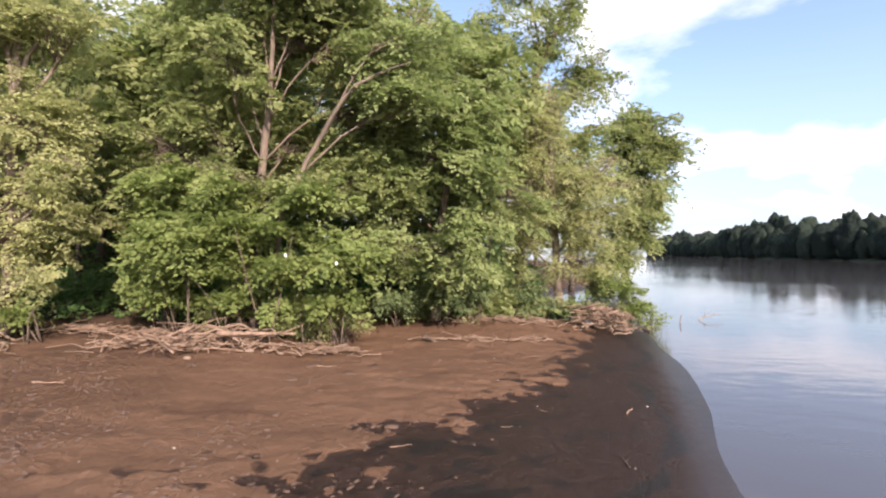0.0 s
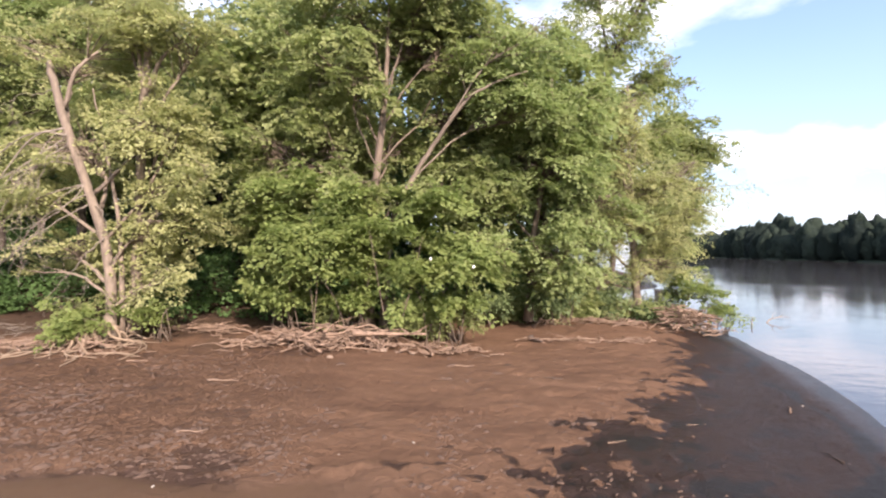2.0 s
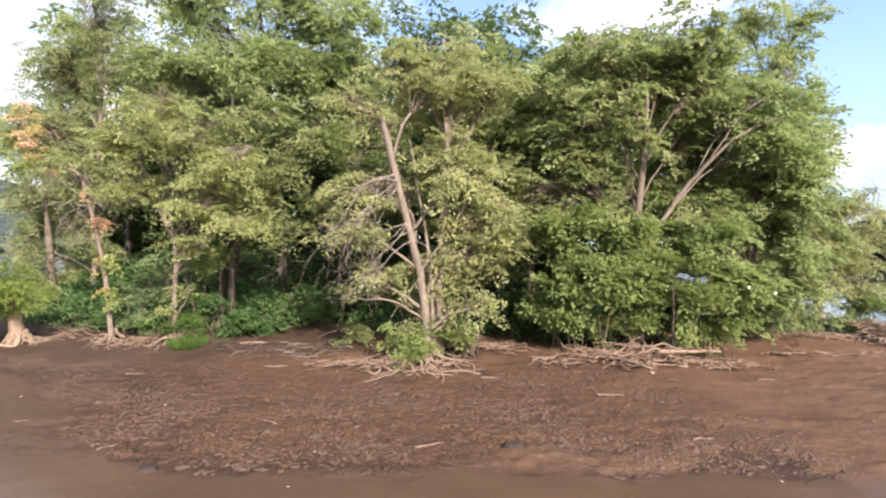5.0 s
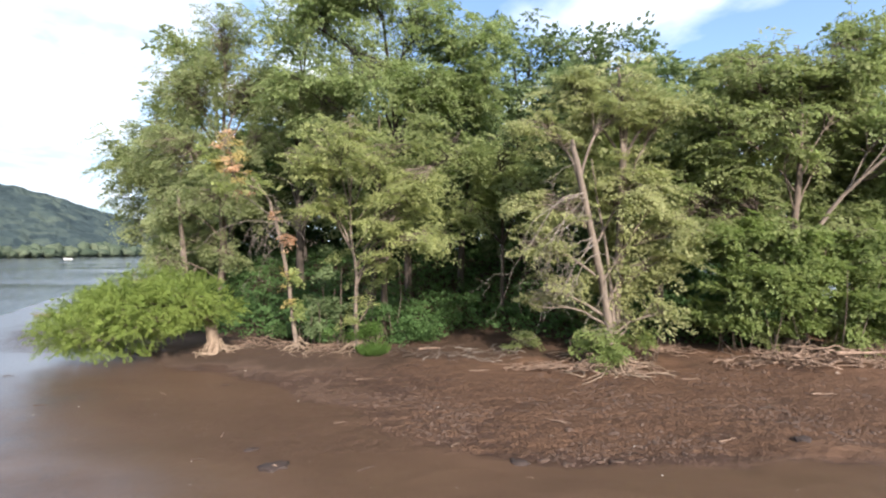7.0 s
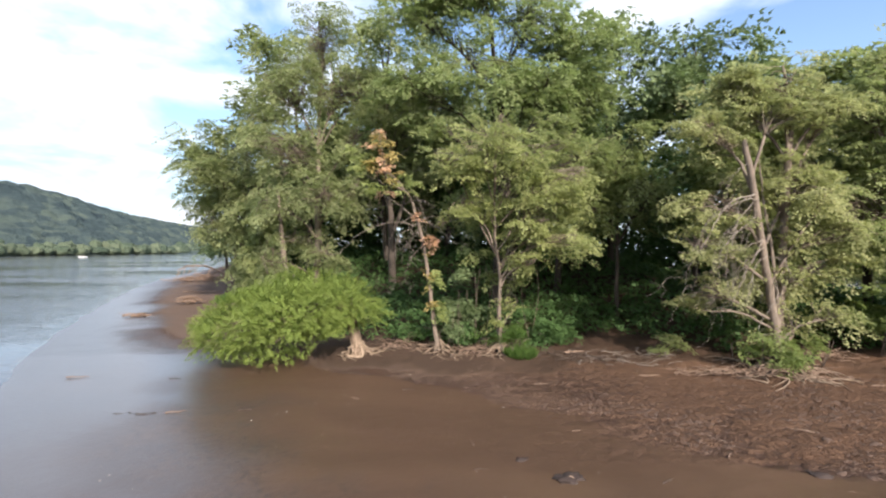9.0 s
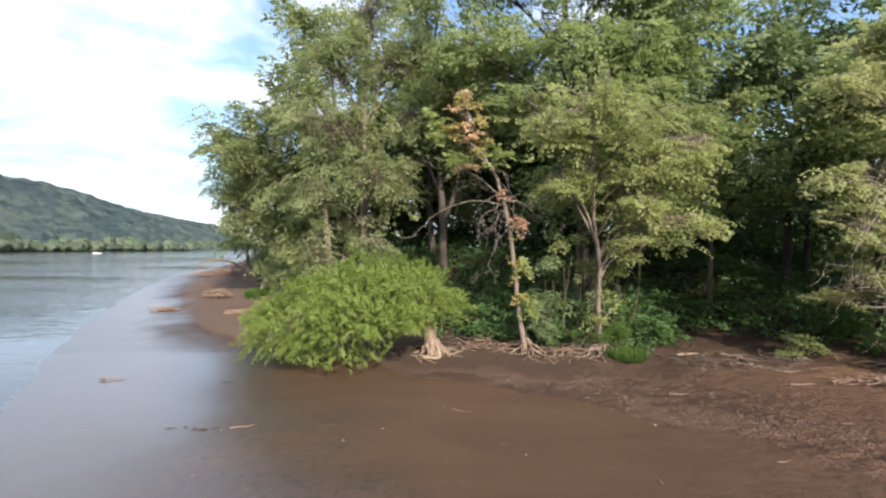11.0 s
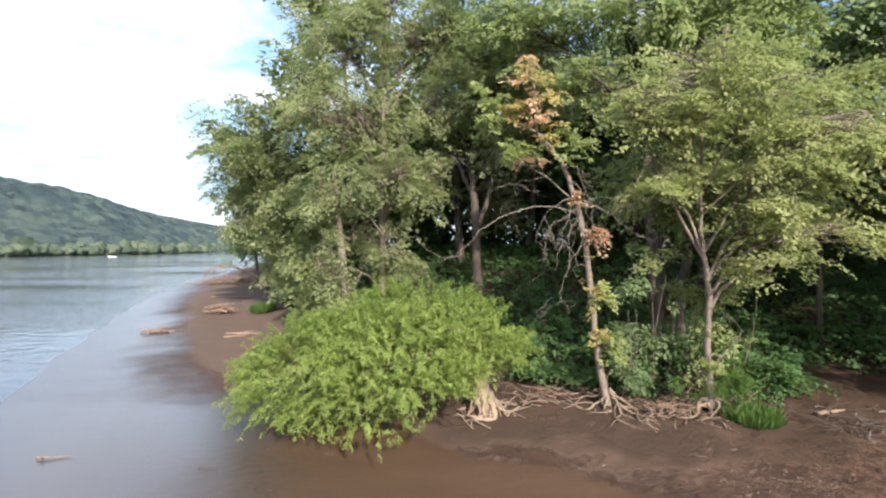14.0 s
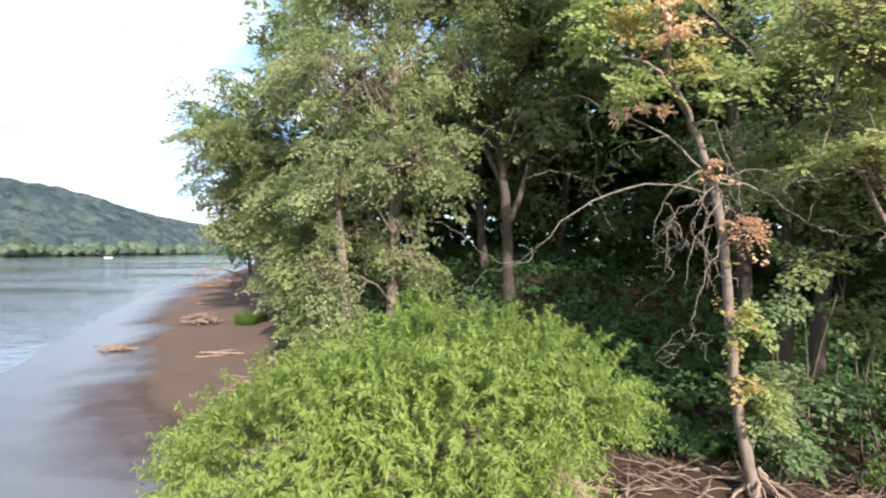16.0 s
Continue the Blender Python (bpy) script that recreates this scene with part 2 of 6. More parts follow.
    # Greyer base under the film helps the sheet read as bluish reflected sky.
    col = mix_node(nt, math_node(nt, "MULTIPLY", sheet.outputs["Fac"], 0.7), col, (0.050, 0.046, 0.048))
    col = mix_node(nt, soil.outputs["Fac"], col, lit)
    nt.links.new(col, b.inputs["Base Color"])
    gl = nt.nodes.new("ShaderNodeMapRange")
    gl.inputs["From Min"].default_value, gl.inputs["From Max"].default_value = 0.65, 1.45
    gl.inputs["To Min"].default_value, gl.inputs["To Max"].default_value = 0.0, 1.0
    nt.links.new(e, gl.inputs["Value"])
    ragged = math_node(nt, "ADD", sheet.outputs["Fac"], math_node(nt, "MULTIPLY", math_node(nt, "SUBTRACT", n1.outputs["Fac"], 0.5), 0.45))
    sheen = ramp_node(nt, ragged, [(0.05, (0, 0, 0)), (1.05, (0.8, 0.8, 0.8))]).outputs[0]
    film = math_node(nt, "MAXIMUM", sheen, math_node(nt, "MULTIPLY", gl.outputs[0], math_node(nt, "ADD", math_node(nt, "MULTIPLY", west.outputs["Fac"], 0.55), 0.08)))
    r0 = mix_node(nt, wet, (0.9, 0.9, 0.9), (0.55, 0.55, 0.55))
    r0 = mix_node(nt, flat.outputs["Fac"], r0, (0.42, 0.42, 0.42))
    r1 = mix_node(nt, film, r0, (0.28, 0.28, 0.28))
    nt.links.new(r1, b.inputs["Roughness"])
    b.inputs["IOR"].default_value = 1.4
    gloss = mix_node(nt, film, (0.22, 0.22, 0.22), (0.35, 0.35, 0.35))
    nt.links.new(gloss, b.inputs["Specular IOR Level"])
    nt.links.new(film, b.inputs["Coat Weight"])
    b.inputs["Coat IOR"].default_value, b.inputs["Coat Roughness"].default_value = 1.45, 0.26
    h = math_node(nt, "ADD", math_node(nt, "MULTIPLY", n2.outputs["Fac"], 1.0), math_node(nt, "MULTIPLY", n3.outputs["Fac"], 0.25))
    h = math_node(nt, "SUBTRACT", h, math_node(nt, "MULTIPLY", dent, 1.3))
    h = math_node(nt, "SUBTRACT", h, math_node(nt, "MULTIPLY", wet, 0.7))
    dist = mix_node(nt, math_node(nt, "MAXIMUM", film, math_node(nt, "MULTIPLY", flat.outputs["Fac"], 0.9)), (0.08, 0.08, 0.08), (0.0006, 0.0006, 0.0006))
    bp = nt.nodes.new("ShaderNodeBump"); bp.inputs["Strength"].default_value = 0.9
    nt.links.new(dist, bp.inputs["Distance"])
    nt.links.new(h, bp.inputs["Height"]); nt.links.new(bp.outputs[0], b.inputs["Normal"])
    return m


def water_material():
    m, nt, b, out = material("river_water")
    co = nt.nodes.new("ShaderNodeTexCoord").outputs["Object"]
    b.inputs["Base Color"].default_value = (0.070, 0.068, 0.073, 1)
    b.inputs["IOR"].default_value = 1.333
    mp = nt.nodes.new("ShaderNodeMapping"); mp.inputs["Scale"].default_value = (0.7, 1.5, 1)
    nt.links.new(co, mp.inputs["Vector"])
    n1 = noise_node(nt, 1.1, 4, 0.55, mp.outputs[0], 0.3)
    mp2 = nt.nodes.new("ShaderNodeMapping"); mp2.inputs["Scale"].default_value = (0.010, 0.065, 1)
    mp2.inputs["Rotation"].default_value = (0, 0, radians(-4))
    nt.links.new(co, mp2.inputs["Vector"])
    gust = noise_node(nt, 1.0, 3, 0.5, mp2.outputs[0], 0.4)
    gr = ramp_node(nt, gust.outputs["Fac"], [(0.36, (0.10, 0.10, 0.10)), (0.55, (1, 1, 1))]).outputs[0]
    sx = nt.nodes.new("ShaderNodeSeparateXYZ"); nt.links.new(co, sx.inputs[0])
    wind = nt.nodes.new("ShaderNodeMapRange")
    wind.inputs["From Min"].default_value, wind.inputs["From Max"].default_value = 10.0, -70.0
    wind.inputs["To Min"].default_value, wind.inputs["To Max"].default_value = 0.25, 1.3
    nt.links.new(sx.outputs["X"], wind.inputs["Value"])
    bp = nt.nodes.new("ShaderNodeBump"); bp.inputs["Strength"].default_value = 0.7
    nt.links.new(math_node(nt, "MULTIPLY", math_node(nt, "MULTIPLY", gr, wind.outputs[0]), 0.09), bp.inputs["Distance"])
    nt.links.new(n1.outputs["Fac"], bp.inputs["Height"]); nt.links.new(bp.outputs[0], b.inputs["Normal"])
    nt.links.new(math_node(nt, "ADD", math_node(nt, "MULTIPLY", math_node(nt, "MULTIPLY", gr, wind.outputs[0]), 0.09), 0.012), b.inputs["Roughness"])
    return m


def plain_material(name, c, rough=0.6):
    m, nt, b, out = material(name)
    co = nt.nodes.new("ShaderNodeTexCoord").outputs["Object"]
    n1 = noise_node(nt, 25, 4, 0.6, co)
    r = ramp_node(nt, n1.outputs["Fac"], [(0.3, tuple(v * 0.75 for v in c)), (0.7, c)])
    nt.links.new(r.outputs[0], b.inputs["Base Color"])
    b.inputs["Roughness"].default_value = rough
    return m



def hill_material():
    m, nt, b, out = material("hill_forest_haze")
    co = nt.nodes.new("ShaderNodeTexCoord").outputs["Object"]
    n1 = noise_node(nt, 0.012, 5, 0.62, co)
    n2 = noise_node(nt, 0.16, 6, 0.7, co)
    cell = nt.nodes.new("ShaderNodeTexVoronoi"); cell.inputs["Scale"].default_value = 0.055
    nt.links.new(co, cell.inputs["Vector"])
    one = nt.nodes.new("ShaderNodeSeparateColor"); nt.links.new(cell.outputs["Color"], one.inputs[0])
    f = math_node(nt, "ADD", math_node(nt, "MULTIPLY", n1.outputs["Fac"], 0.55), math_node(nt, "MULTIPLY", n2.outputs["Fac"], 0.2))
    f = math_node(nt, "ADD", f, math_node(nt, "MULTIPLY", one.outputs[0], 0.28))
    # Distance haze is mixed into these bluish forest tones.
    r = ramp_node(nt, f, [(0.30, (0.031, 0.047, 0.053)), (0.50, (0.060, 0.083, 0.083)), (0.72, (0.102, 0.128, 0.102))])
    nt.links.new(r.outputs[0], b.inputs["Base Color"])
    b.inputs["Roughness"].default_value = 0.95
    b.inputs["Specular IOR Level"].default_value = 0.1
    bp = nt.nodes.new("ShaderNodeBump")
    bp.inputs["Strength"].default_value, bp.inputs["Distance"].default_value = 1.0, 7.0
    nt.links.new(n2.outputs["Fac"], bp.inputs["Height"]); nt.links.new(bp.outputs[0], b.inputs["Normal"])
    return m


def far_crown_material(name, stops, relief):
    """Tree crowns seen from far: each crown its own green, mottled by clumps of leaves."""
    m, nt, b, out = material(name)
    co = nt.nodes.new("ShaderNodeTexCoord").outputs["Object"]
    g = nt.nodes.new("ShaderNodeNewGeometry")
    n1 = noise_node(nt, 0.55, 5, 0.7, co)
    f = math_node(nt, "ADD", math_node(nt, "MULTIPLY", g.outputs["Random Per Island"], 0.5), math_node(nt, "MULTIPLY", n1.outputs["Fac"], 0.5))
    r = ramp_node(nt, f, stops)
    nt.links.new(r.outputs[0], b.inputs["Base Color"])
    b.inputs["Roughness"].default_value, b.inputs["Specular IOR Level"].default_value = 0.95, 0.08
    bp = nt.nodes.new("ShaderNodeBump")
    bp.inputs["Strength"].default_value, bp.inputs["Distance"].default_value = 1.0, relief
    nt.links.new(n1.outputs["Fac"], bp.inputs["Height"]); nt.links.new(bp.outputs[0], b.inputs["Normal"])
    return m


# Crowns of the backlit bank; their shade is part of these dark greens.
M_CROWN_FAR = far_crown_material("far_crowns_shaded", [(0.2, (0.014, 0.021, 0.018)), (0.5, (0.024, 0.035, 0.027)), (0.8, (0.038, 0.052, 0.038))], 2.5)
M_CROWN_LIGHT = far_crown_material("far_crowns_light", [(0.2, (0.056, 0.080, 0.056)), (0.5, (0.098, 0.126, 0.082)), (0.8, (0.150, 0.175, 0.110))], 3.0)
M_MUD, M_WATER, M_HILL = mud_material(), water_material(), hill_material()
M_CLODS = plain_material("dry_mud_crumbs", (0.088, 0.053, 0.035), 0.9)
M_CLOD = plain_material("sodden_mud", (0.042, 0.026, 0.019), 0.8)
M_STONE = plain_material("tan_stone", (0.243, 0.175, 0.129), 0.85)
M_SHELL = plain_material("shell_white", (0.380, 0.334, 0.281), 0.7)
M_PLASTIC = plain_material("white_plastic", (0.8, 0.8, 0.78), 0.4)

# ---- mesh helpers ----


def mesh_from(name, verts, faces, mat, smooth=True):
    me = bpy.data.meshes.new(name)
    me.from_pydata([tuple(v) for v in verts], [], faces)
    me.materials.append(mat)
    if smooth:
        me.polygons.foreach_set("use_smooth", [True] * len(me.polygons))
    return me


def part(name, me, parent, label=""):
    ob = new(name, me)
    ob.parent = parent
    return tagged(ob, label)


def thing(name, label, category, at=(0, 0, 0), group="", kind=""):
    ob = new(name)
    ob.location = at
    ob.empty_display_size = 0.2
    return tagged(ob, label, category, group, kind)


def curve_points(pts, n=4, jitter=0.0, rng=None):
    """A smooth line through pts (rows of x, y, z, radius): n steps a span."""
    p = np.array(pts, float)
    q = np.vstack([2 * p[0] - p[1], p, 2 * p[-1] - p[-2]])
    out = []
    for k in range(1, len(q) - 2):
        for s in range(n):
            t = s / n
            a, b, c, d = q[k - 1], q[k], q[k + 1], q[k + 2]
            v = 0.5 * (2 * b + (c - a) * t + (2 * a - 5 * b + 4 * c - d) * t * t + (3 * b - a - 3 * c + d) * t ** 3)
            v[3] = b[3] + (c[3] - b[3]) * t
            if jitter and (k > 1 or s > 0):
                v[:3] += rng.normal(0, jitter, 3)
            out.append(v)
    out.append(p[-1])
    return np.array(out)


class Tubes:
    """Tapered round limbs gathered into one mesh."""

    def __init__(self):
        self.v, self.f, self.n = [], [], 0

    def add(self, pts, sides=6, rough=0.0, rng=None):
        p, r = pts[:, :3], pts[:, 3]
        d = np.gradient(p, axis=0)
        d /= np.linalg.norm(d, axis=1)[:, None] + 1e-9
        ref = np.array([0.31, 0.95, 0.05]) if abs(d[0, 2]) > 0.6 else np.array([0, 0.05, 1.0])
        u = np.cross(d, ref); u /= np.linalg.norm(u, axis=1)[:, None] + 1e-9
        w = np.cross(d, u)
        a = np.linspace(0, 2 * np.pi, sides, endpoint=False)
        rr = np.repeat(r[:, None], sides, 1)
        if rough and rng is not None:
            rr = rr * (1 + rng.normal(0, rough, rr.shape))
        ring = p[:, None] + rr[..., None] * (np.cos(a)[None, :, None] * u[:, None] + np.sin(a)[None, :, None] * w[:, None])
        self.v.append(ring.reshape(-1, 3))
        m, s, o = len(p), sides, self.n
        for i in range(m - 1):
            for j in range(s):
                k = (j + 1) % s
                self.f.append((o + i * s + j, o + i * s + k, o + (i + 1) * s + k, o + (i + 1) * s + j))
        self.f.append(tuple(o + (m - 1) * s + j for j in range(s)))
        self.f.append(tuple(o + j for j in reversed(range(s))))
        self.n += m * s

    def mesh(self, name, mat):
        return mesh_from(name, np.vstack(self.v), self.f, mat)


def unit(v):
    return v / (np.linalg.norm(v, axis=-1, keepdims=True) + 1e-9)


def chip_mesh(name, pos, way, nrm, length, width, mat):
    """Three-cornered leaves for growth that stays far off or low in the shade."""
    n = len(pos)
    way = unit(way)
    side = unit(np.cross(nrm, way))
    L, W = np.asarray(length)[:, None], np.asarray(width)[:, None]
    v = np.stack([pos - side * W * 0.5, pos + side * W * 0.5, pos + way * L], 1).astype(np.float32)
    me = bpy.data.meshes.new(name)
    me.vertices.add(n * 3)
    me.vertices.foreach_set("co", v.ravel())
    me.loops.add(n * 3)
    me.loops.foreach_set("vertex_index", np.arange(n * 3, dtype=np.int32))
    me.polygons.add(n)
    me.polygons.foreach_set("loop_start", np.arange(0, n * 3, 3, dtype=np.int32))
    me.materials.append(mat)
    me.update(calc_edges=True)
    return me


def leaf_mesh(name, pos, way, nrm, length, width, mat, fold=0.08):
    """Folded four-cornered leaves: pos, way and nrm are rows; length and width arrays."""
    n = len(pos)
    way = unit(way)
    side = unit(np.cross(nrm, way))
    up = np.cross(way, side)
    L, W = np.asarray(length)[:, None], np.asarray(width)[:, None]
    v = np.empty((n, 4, 3), np.float32)
    v[:, 0] = pos
    v[:, 1] = pos + way * L * 0.42 + side * W * 0.5 + up * W * fold
    v[:, 2] = pos + way * L - up * L * 0.12
    v[:, 3] = pos + way * L * 0.42 - side * W * 0.5 + up * W * fold
    me = bpy.data.meshes.new(name)
    me.vertices.add(n * 4)
    me.vertices.foreach_set("co", v.ravel())
    base = (np.arange(n) * 4)[:, None]
    idx = (base + np.array([0, 1, 2, 0, 2, 3])).astype(np.int32).ravel()
    me.loops.add(n * 6)
    me.loops.foreach_set("vertex_index", idx)
    me.polygons.add(n * 2)
    me.polygons.foreach_set("loop_start", np.arange(0, n * 6, 3, dtype=np.int32))
    me.materials.append(mat)
    me.update(calc_edges=True)
    return me


def spray_centres(rng, lobes, n, gaps=0.25, shell=0.45):
    """n places for sprays of leaves in the outer part of the lobes (x, y, z, rx, ry, rz), with holes; also the outward way and lobe."""
    lob = np.array(lobes, float)
    area = lob[:, 3] * lob[:, 4] + lob[:, 4] * lob[:, 5] + lob[:, 3] * lob[:, 5]
    out, dirs, which = [], [], []
    off = rng.uniform(0, 50, 3)
    while len(out) < n:
        k = rng.choice(len(lob), p=area / area.sum())
        d = unit(rng.normal(0, 1, 3))
        if d[2] < -0.55 and rng.random() < 0.6:
            continue
        f = 1 - shell * rng.random() ** 1.6
        f *= 1 + 0.28 * noise.noise(Vector(d * 2.3 + off + k * 7.1))
        c = lob[k, :3] + d * lob[k, 3:] * f
        if noise.noise(Vector(c * np.array([1.0, 1.0, 1.6]) + off)) < gaps - 0.44 + (0.25 if rng.random() < 0.3 else 0):
            continue
        out.append(c); dirs.append(unit(d / lob[k, 3:])); which.append(k)
    return np.array(out), np.array(dirs), np.array(which)


def boughs(rng, cen, dirs, which, group, reach):
    """Each place becomes a bough: a flat, drooping fan of sprays with clear air above and below it."""
    out, ways, lobe = [], [], []
    for c, d, k in zip(cen, dirs, which):
        axis = unit(d * np.array([1, 1, 0.2]) + rng.normal(0, 0.3, 3) * np.array([1, 1, 0.35]))
        side = unit(np.cross(np.array([0, 0, 1.0]), axis))
        up = np.cross(axis, side)
        r = reach * rng.uniform(0.6, 1.35)
        s = rng.uniform(-1, 1, group)
        w = rng.uniform(-1, 1, group) * (1 - 0.45 * s) * 0.62
        p = c + axis * (s * r)[:, None] + side * (w * r)[:, None] + up * rng.normal(0, 0.26 * r, group)[:, None]
        p[:, 2] -= 0.22 * r * (np.clip(s, 0, 1) ** 2 + 0.6 * w * w)
        out.append(p)
        ways.append(unit(d * 0.5 + axis * 0.5 + side * (w * 0.6)[:, None]))
        lobe += [k] * group
    return np.vstack(out), np.vstack(ways), np.array(lobe)


def spray_leaves(rng, cen, dirs, per, radius, droop=0.4, tilt=0.7, spread=0.26, flat=0.05, wide=0.8):
    """Leaves along drooping twigs that point out of the crown: positions, ways, normals."""
    m = len(cen)
    axis = unit(dirs * np.array([1, 1, 0.4]) + rng.normal(0, 0.4, (m, 3)) * np.array([1, 1, 0.6]))
    nrm = unit(np.array([0, 0, 1.0]) + dirs * tilt * 0.5 + SUN_SIDE * 0.42 + rng.normal(0, 0.20, (m, 3)))
    side = unit(np.cross(nrm, axis))
    nrm = np.cross(axis, side)
    big = rng.uniform(0.55, 1.45, (m, 1))
    s = rng.uniform(-0.75, 1.0, (m, per))
    w = rng.uniform(-1, 1, (m, per)) * (1 - 0.6 * np.abs(s)) * wide
    S, W = s * radius * 1.15 * big, w * radius * big
    pos = cen[:, None] + axis[:, None] * S[..., None] + side[:, None] * W[..., None] + nrm[:, None] * rng.normal(0, flat * radius, (m, per))[..., None]
    pos[..., 2] -= droop * (S + 0.75 * radius) ** 2 / radius * 0.45
    ln = unit(nrm[:, None] + rng.normal(0, spread, (m, per, 3)))
    way = unit(axis[:, None] * 0.7 + side[:, None] * np.sign(w)[..., None] * 0.8 + rng.normal(0, 0.4, (m, per, 3)) + np.array([0, 0, -0.3]))
    way = unit(way - 0.8 * np.sum(way * ln, -1, keepdims=True) * ln)
    return pos.reshape(-1, 3), way.reshape(-1, 3), ln.reshape(-1, 3)


def crown_part(rng, parent, cen, dirs, per, radius, size, mat, label="", aspect=0.66, name="crown", **kw):
    pos, way, ln = spray_leaves(rng, cen, dirs, per, radius, **kw)
    s = size * rng.uniform(0.6, 1.25, len(pos))
    build = chip_mesh if size >= 0.19 else leaf_mesh
    return part(name, build(name, pos, way, ln, s, s * aspect, mat), parent, label)


def ground_z(x, y):
    return float(height(np.array([x], float), np.array([y], float))[0])


SUB = 9


def broken_lobes(rng, lobes):
    """Each mass of a crown broken into a core and smaller uneven ones about it."""
    out = []
    for x, y, z, a, b, c in lobes:
        out.append((x, y, z, a * 0.62, b * 0.62, c * 0.62))
        for j in range(SUB - 1):
            d = unit(rng.normal(0, 1, 3))
            s = rng.uniform(0.22, 0.55)
            f = rng.uniform(0.45, 0.85)
            if j < 2:      # slender shoots that break the outline
                d = unit(np.array([d[0] * 0.8, d[1] * 0.8, abs(d[2]) + 0.3]))
                out.append((x + d[0] * a * 0.85, y + d[1] * b * 0.85, z + d[2] * c * 0.95, a * 0.2, b * 0.2, c * 0.45))
                continue
            out.append((x + d[0] * a * f, y + d[1] * b * f, z + d[2] * c * f, a * s * 1.15, b * s * 1.15, c * s * 0.95))
    return out


def tree(label, trunk, lobes, n, per, radius, size, leaf, bark=None, seed=0, gaps=0.25, twigs=0.5, extra_trunks=(), roots=0,
         root_len=1.2, aspect=0.66, limb_r=0.06, group="", category="tree", root_mat=None, fan=5, **kw):
    """trunk: rows x, y, z, radius from the foot up; lobes: the crown's masses."""
    rng = np.random.default_rng(seed)
    bark = bark or M_BARK
    foot = trunk[0]
    th = thing("tree", label, category, (0, 0, 0), group)
    tb = Tubes()
    tp = curve_points(trunk, 5, 0.012, rng)
    tp[0, 3] *= 1.35
    tb.add(tp, 10, 0.05, rng)
    part("trunk", tb.mesh("trunk", bark), th)
    for rows in extra_trunks:
        tb = Tubes(); tb.add(curve_points(rows, 5, 0.012, rng), 8, 0.05, rng)
        part("trunk", tb.mesh("trunk", bark), th)
    fine_lobes = broken_lobes(rng, lobes)
    loose = spray_centres(rng, fine_lobes, int(n * 0.45), gaps)
    fans = boughs(rng, *spray_centres(rng, fine_lobes, int(n * 0.55) // fan, gaps), fan, radius * 1.25)
    cen, dirs, which = (np.concatenate(pair) for pair in zip(loose, fans))
    which = which // SUB
    limbs, brs = [], []
    for k, lb in enumerate(lobes):
        c = np.array(lb[:3])
        zt = max(min(c[2] - 0.25 * abs(c[2] - foot[2]) - 0.3, tp[-1, 2]), foot[2] + 0.5)
        s = tp[np.argmin(np.abs(tp[:, 2] - zt))]
        r0 = min(limb_r * (0.6 + lb[3] * 0.25), s[3] * 0.8)
        mid = s[:3] * 0.5 + c * 0.5 + np.array([*rng.normal(0, 0.15, 2), 0.12 * np.linalg.norm(c - s[:3])])
        end = c + (c - s[:3]) * 0.25
        lp = curve_points([(*s[:3], r0), (*mid, r0 * 0.7), (*c, r0 * 0.4), (*end, 0.008)], 4, 0.02, rng)
        br = Tubes()
        br.add(lp, 5)
        brs.append(br)
        limbs.append(lp)
    for c, k in zip(cen, which):
        if rng.random() < twigs:
            lp = limbs[k]
            s = lp[rng.integers(len(lp) // 3, len(lp))]
            mid = (s[:3] + c) / 2 + rng.normal(0, 0.08, 3) + np.array([0, 0, 0.1])
            brs[k].add(curve_points([(*s[:3], min(s[3], 0.02)), (*mid, 0.011), (*c, 0.004)], 2), 3)
    for br in brs:
        part("branch", br.mesh("branch", bark), th)
    crown_part(rng, th, cen, dirs, per, radius, size, leaf, aspect=aspect, **kw)
    if roots:
        add_roots(rng, th, foot, roots, root_len, trunk[0][3], root_mat or M_ROOT)
    return th


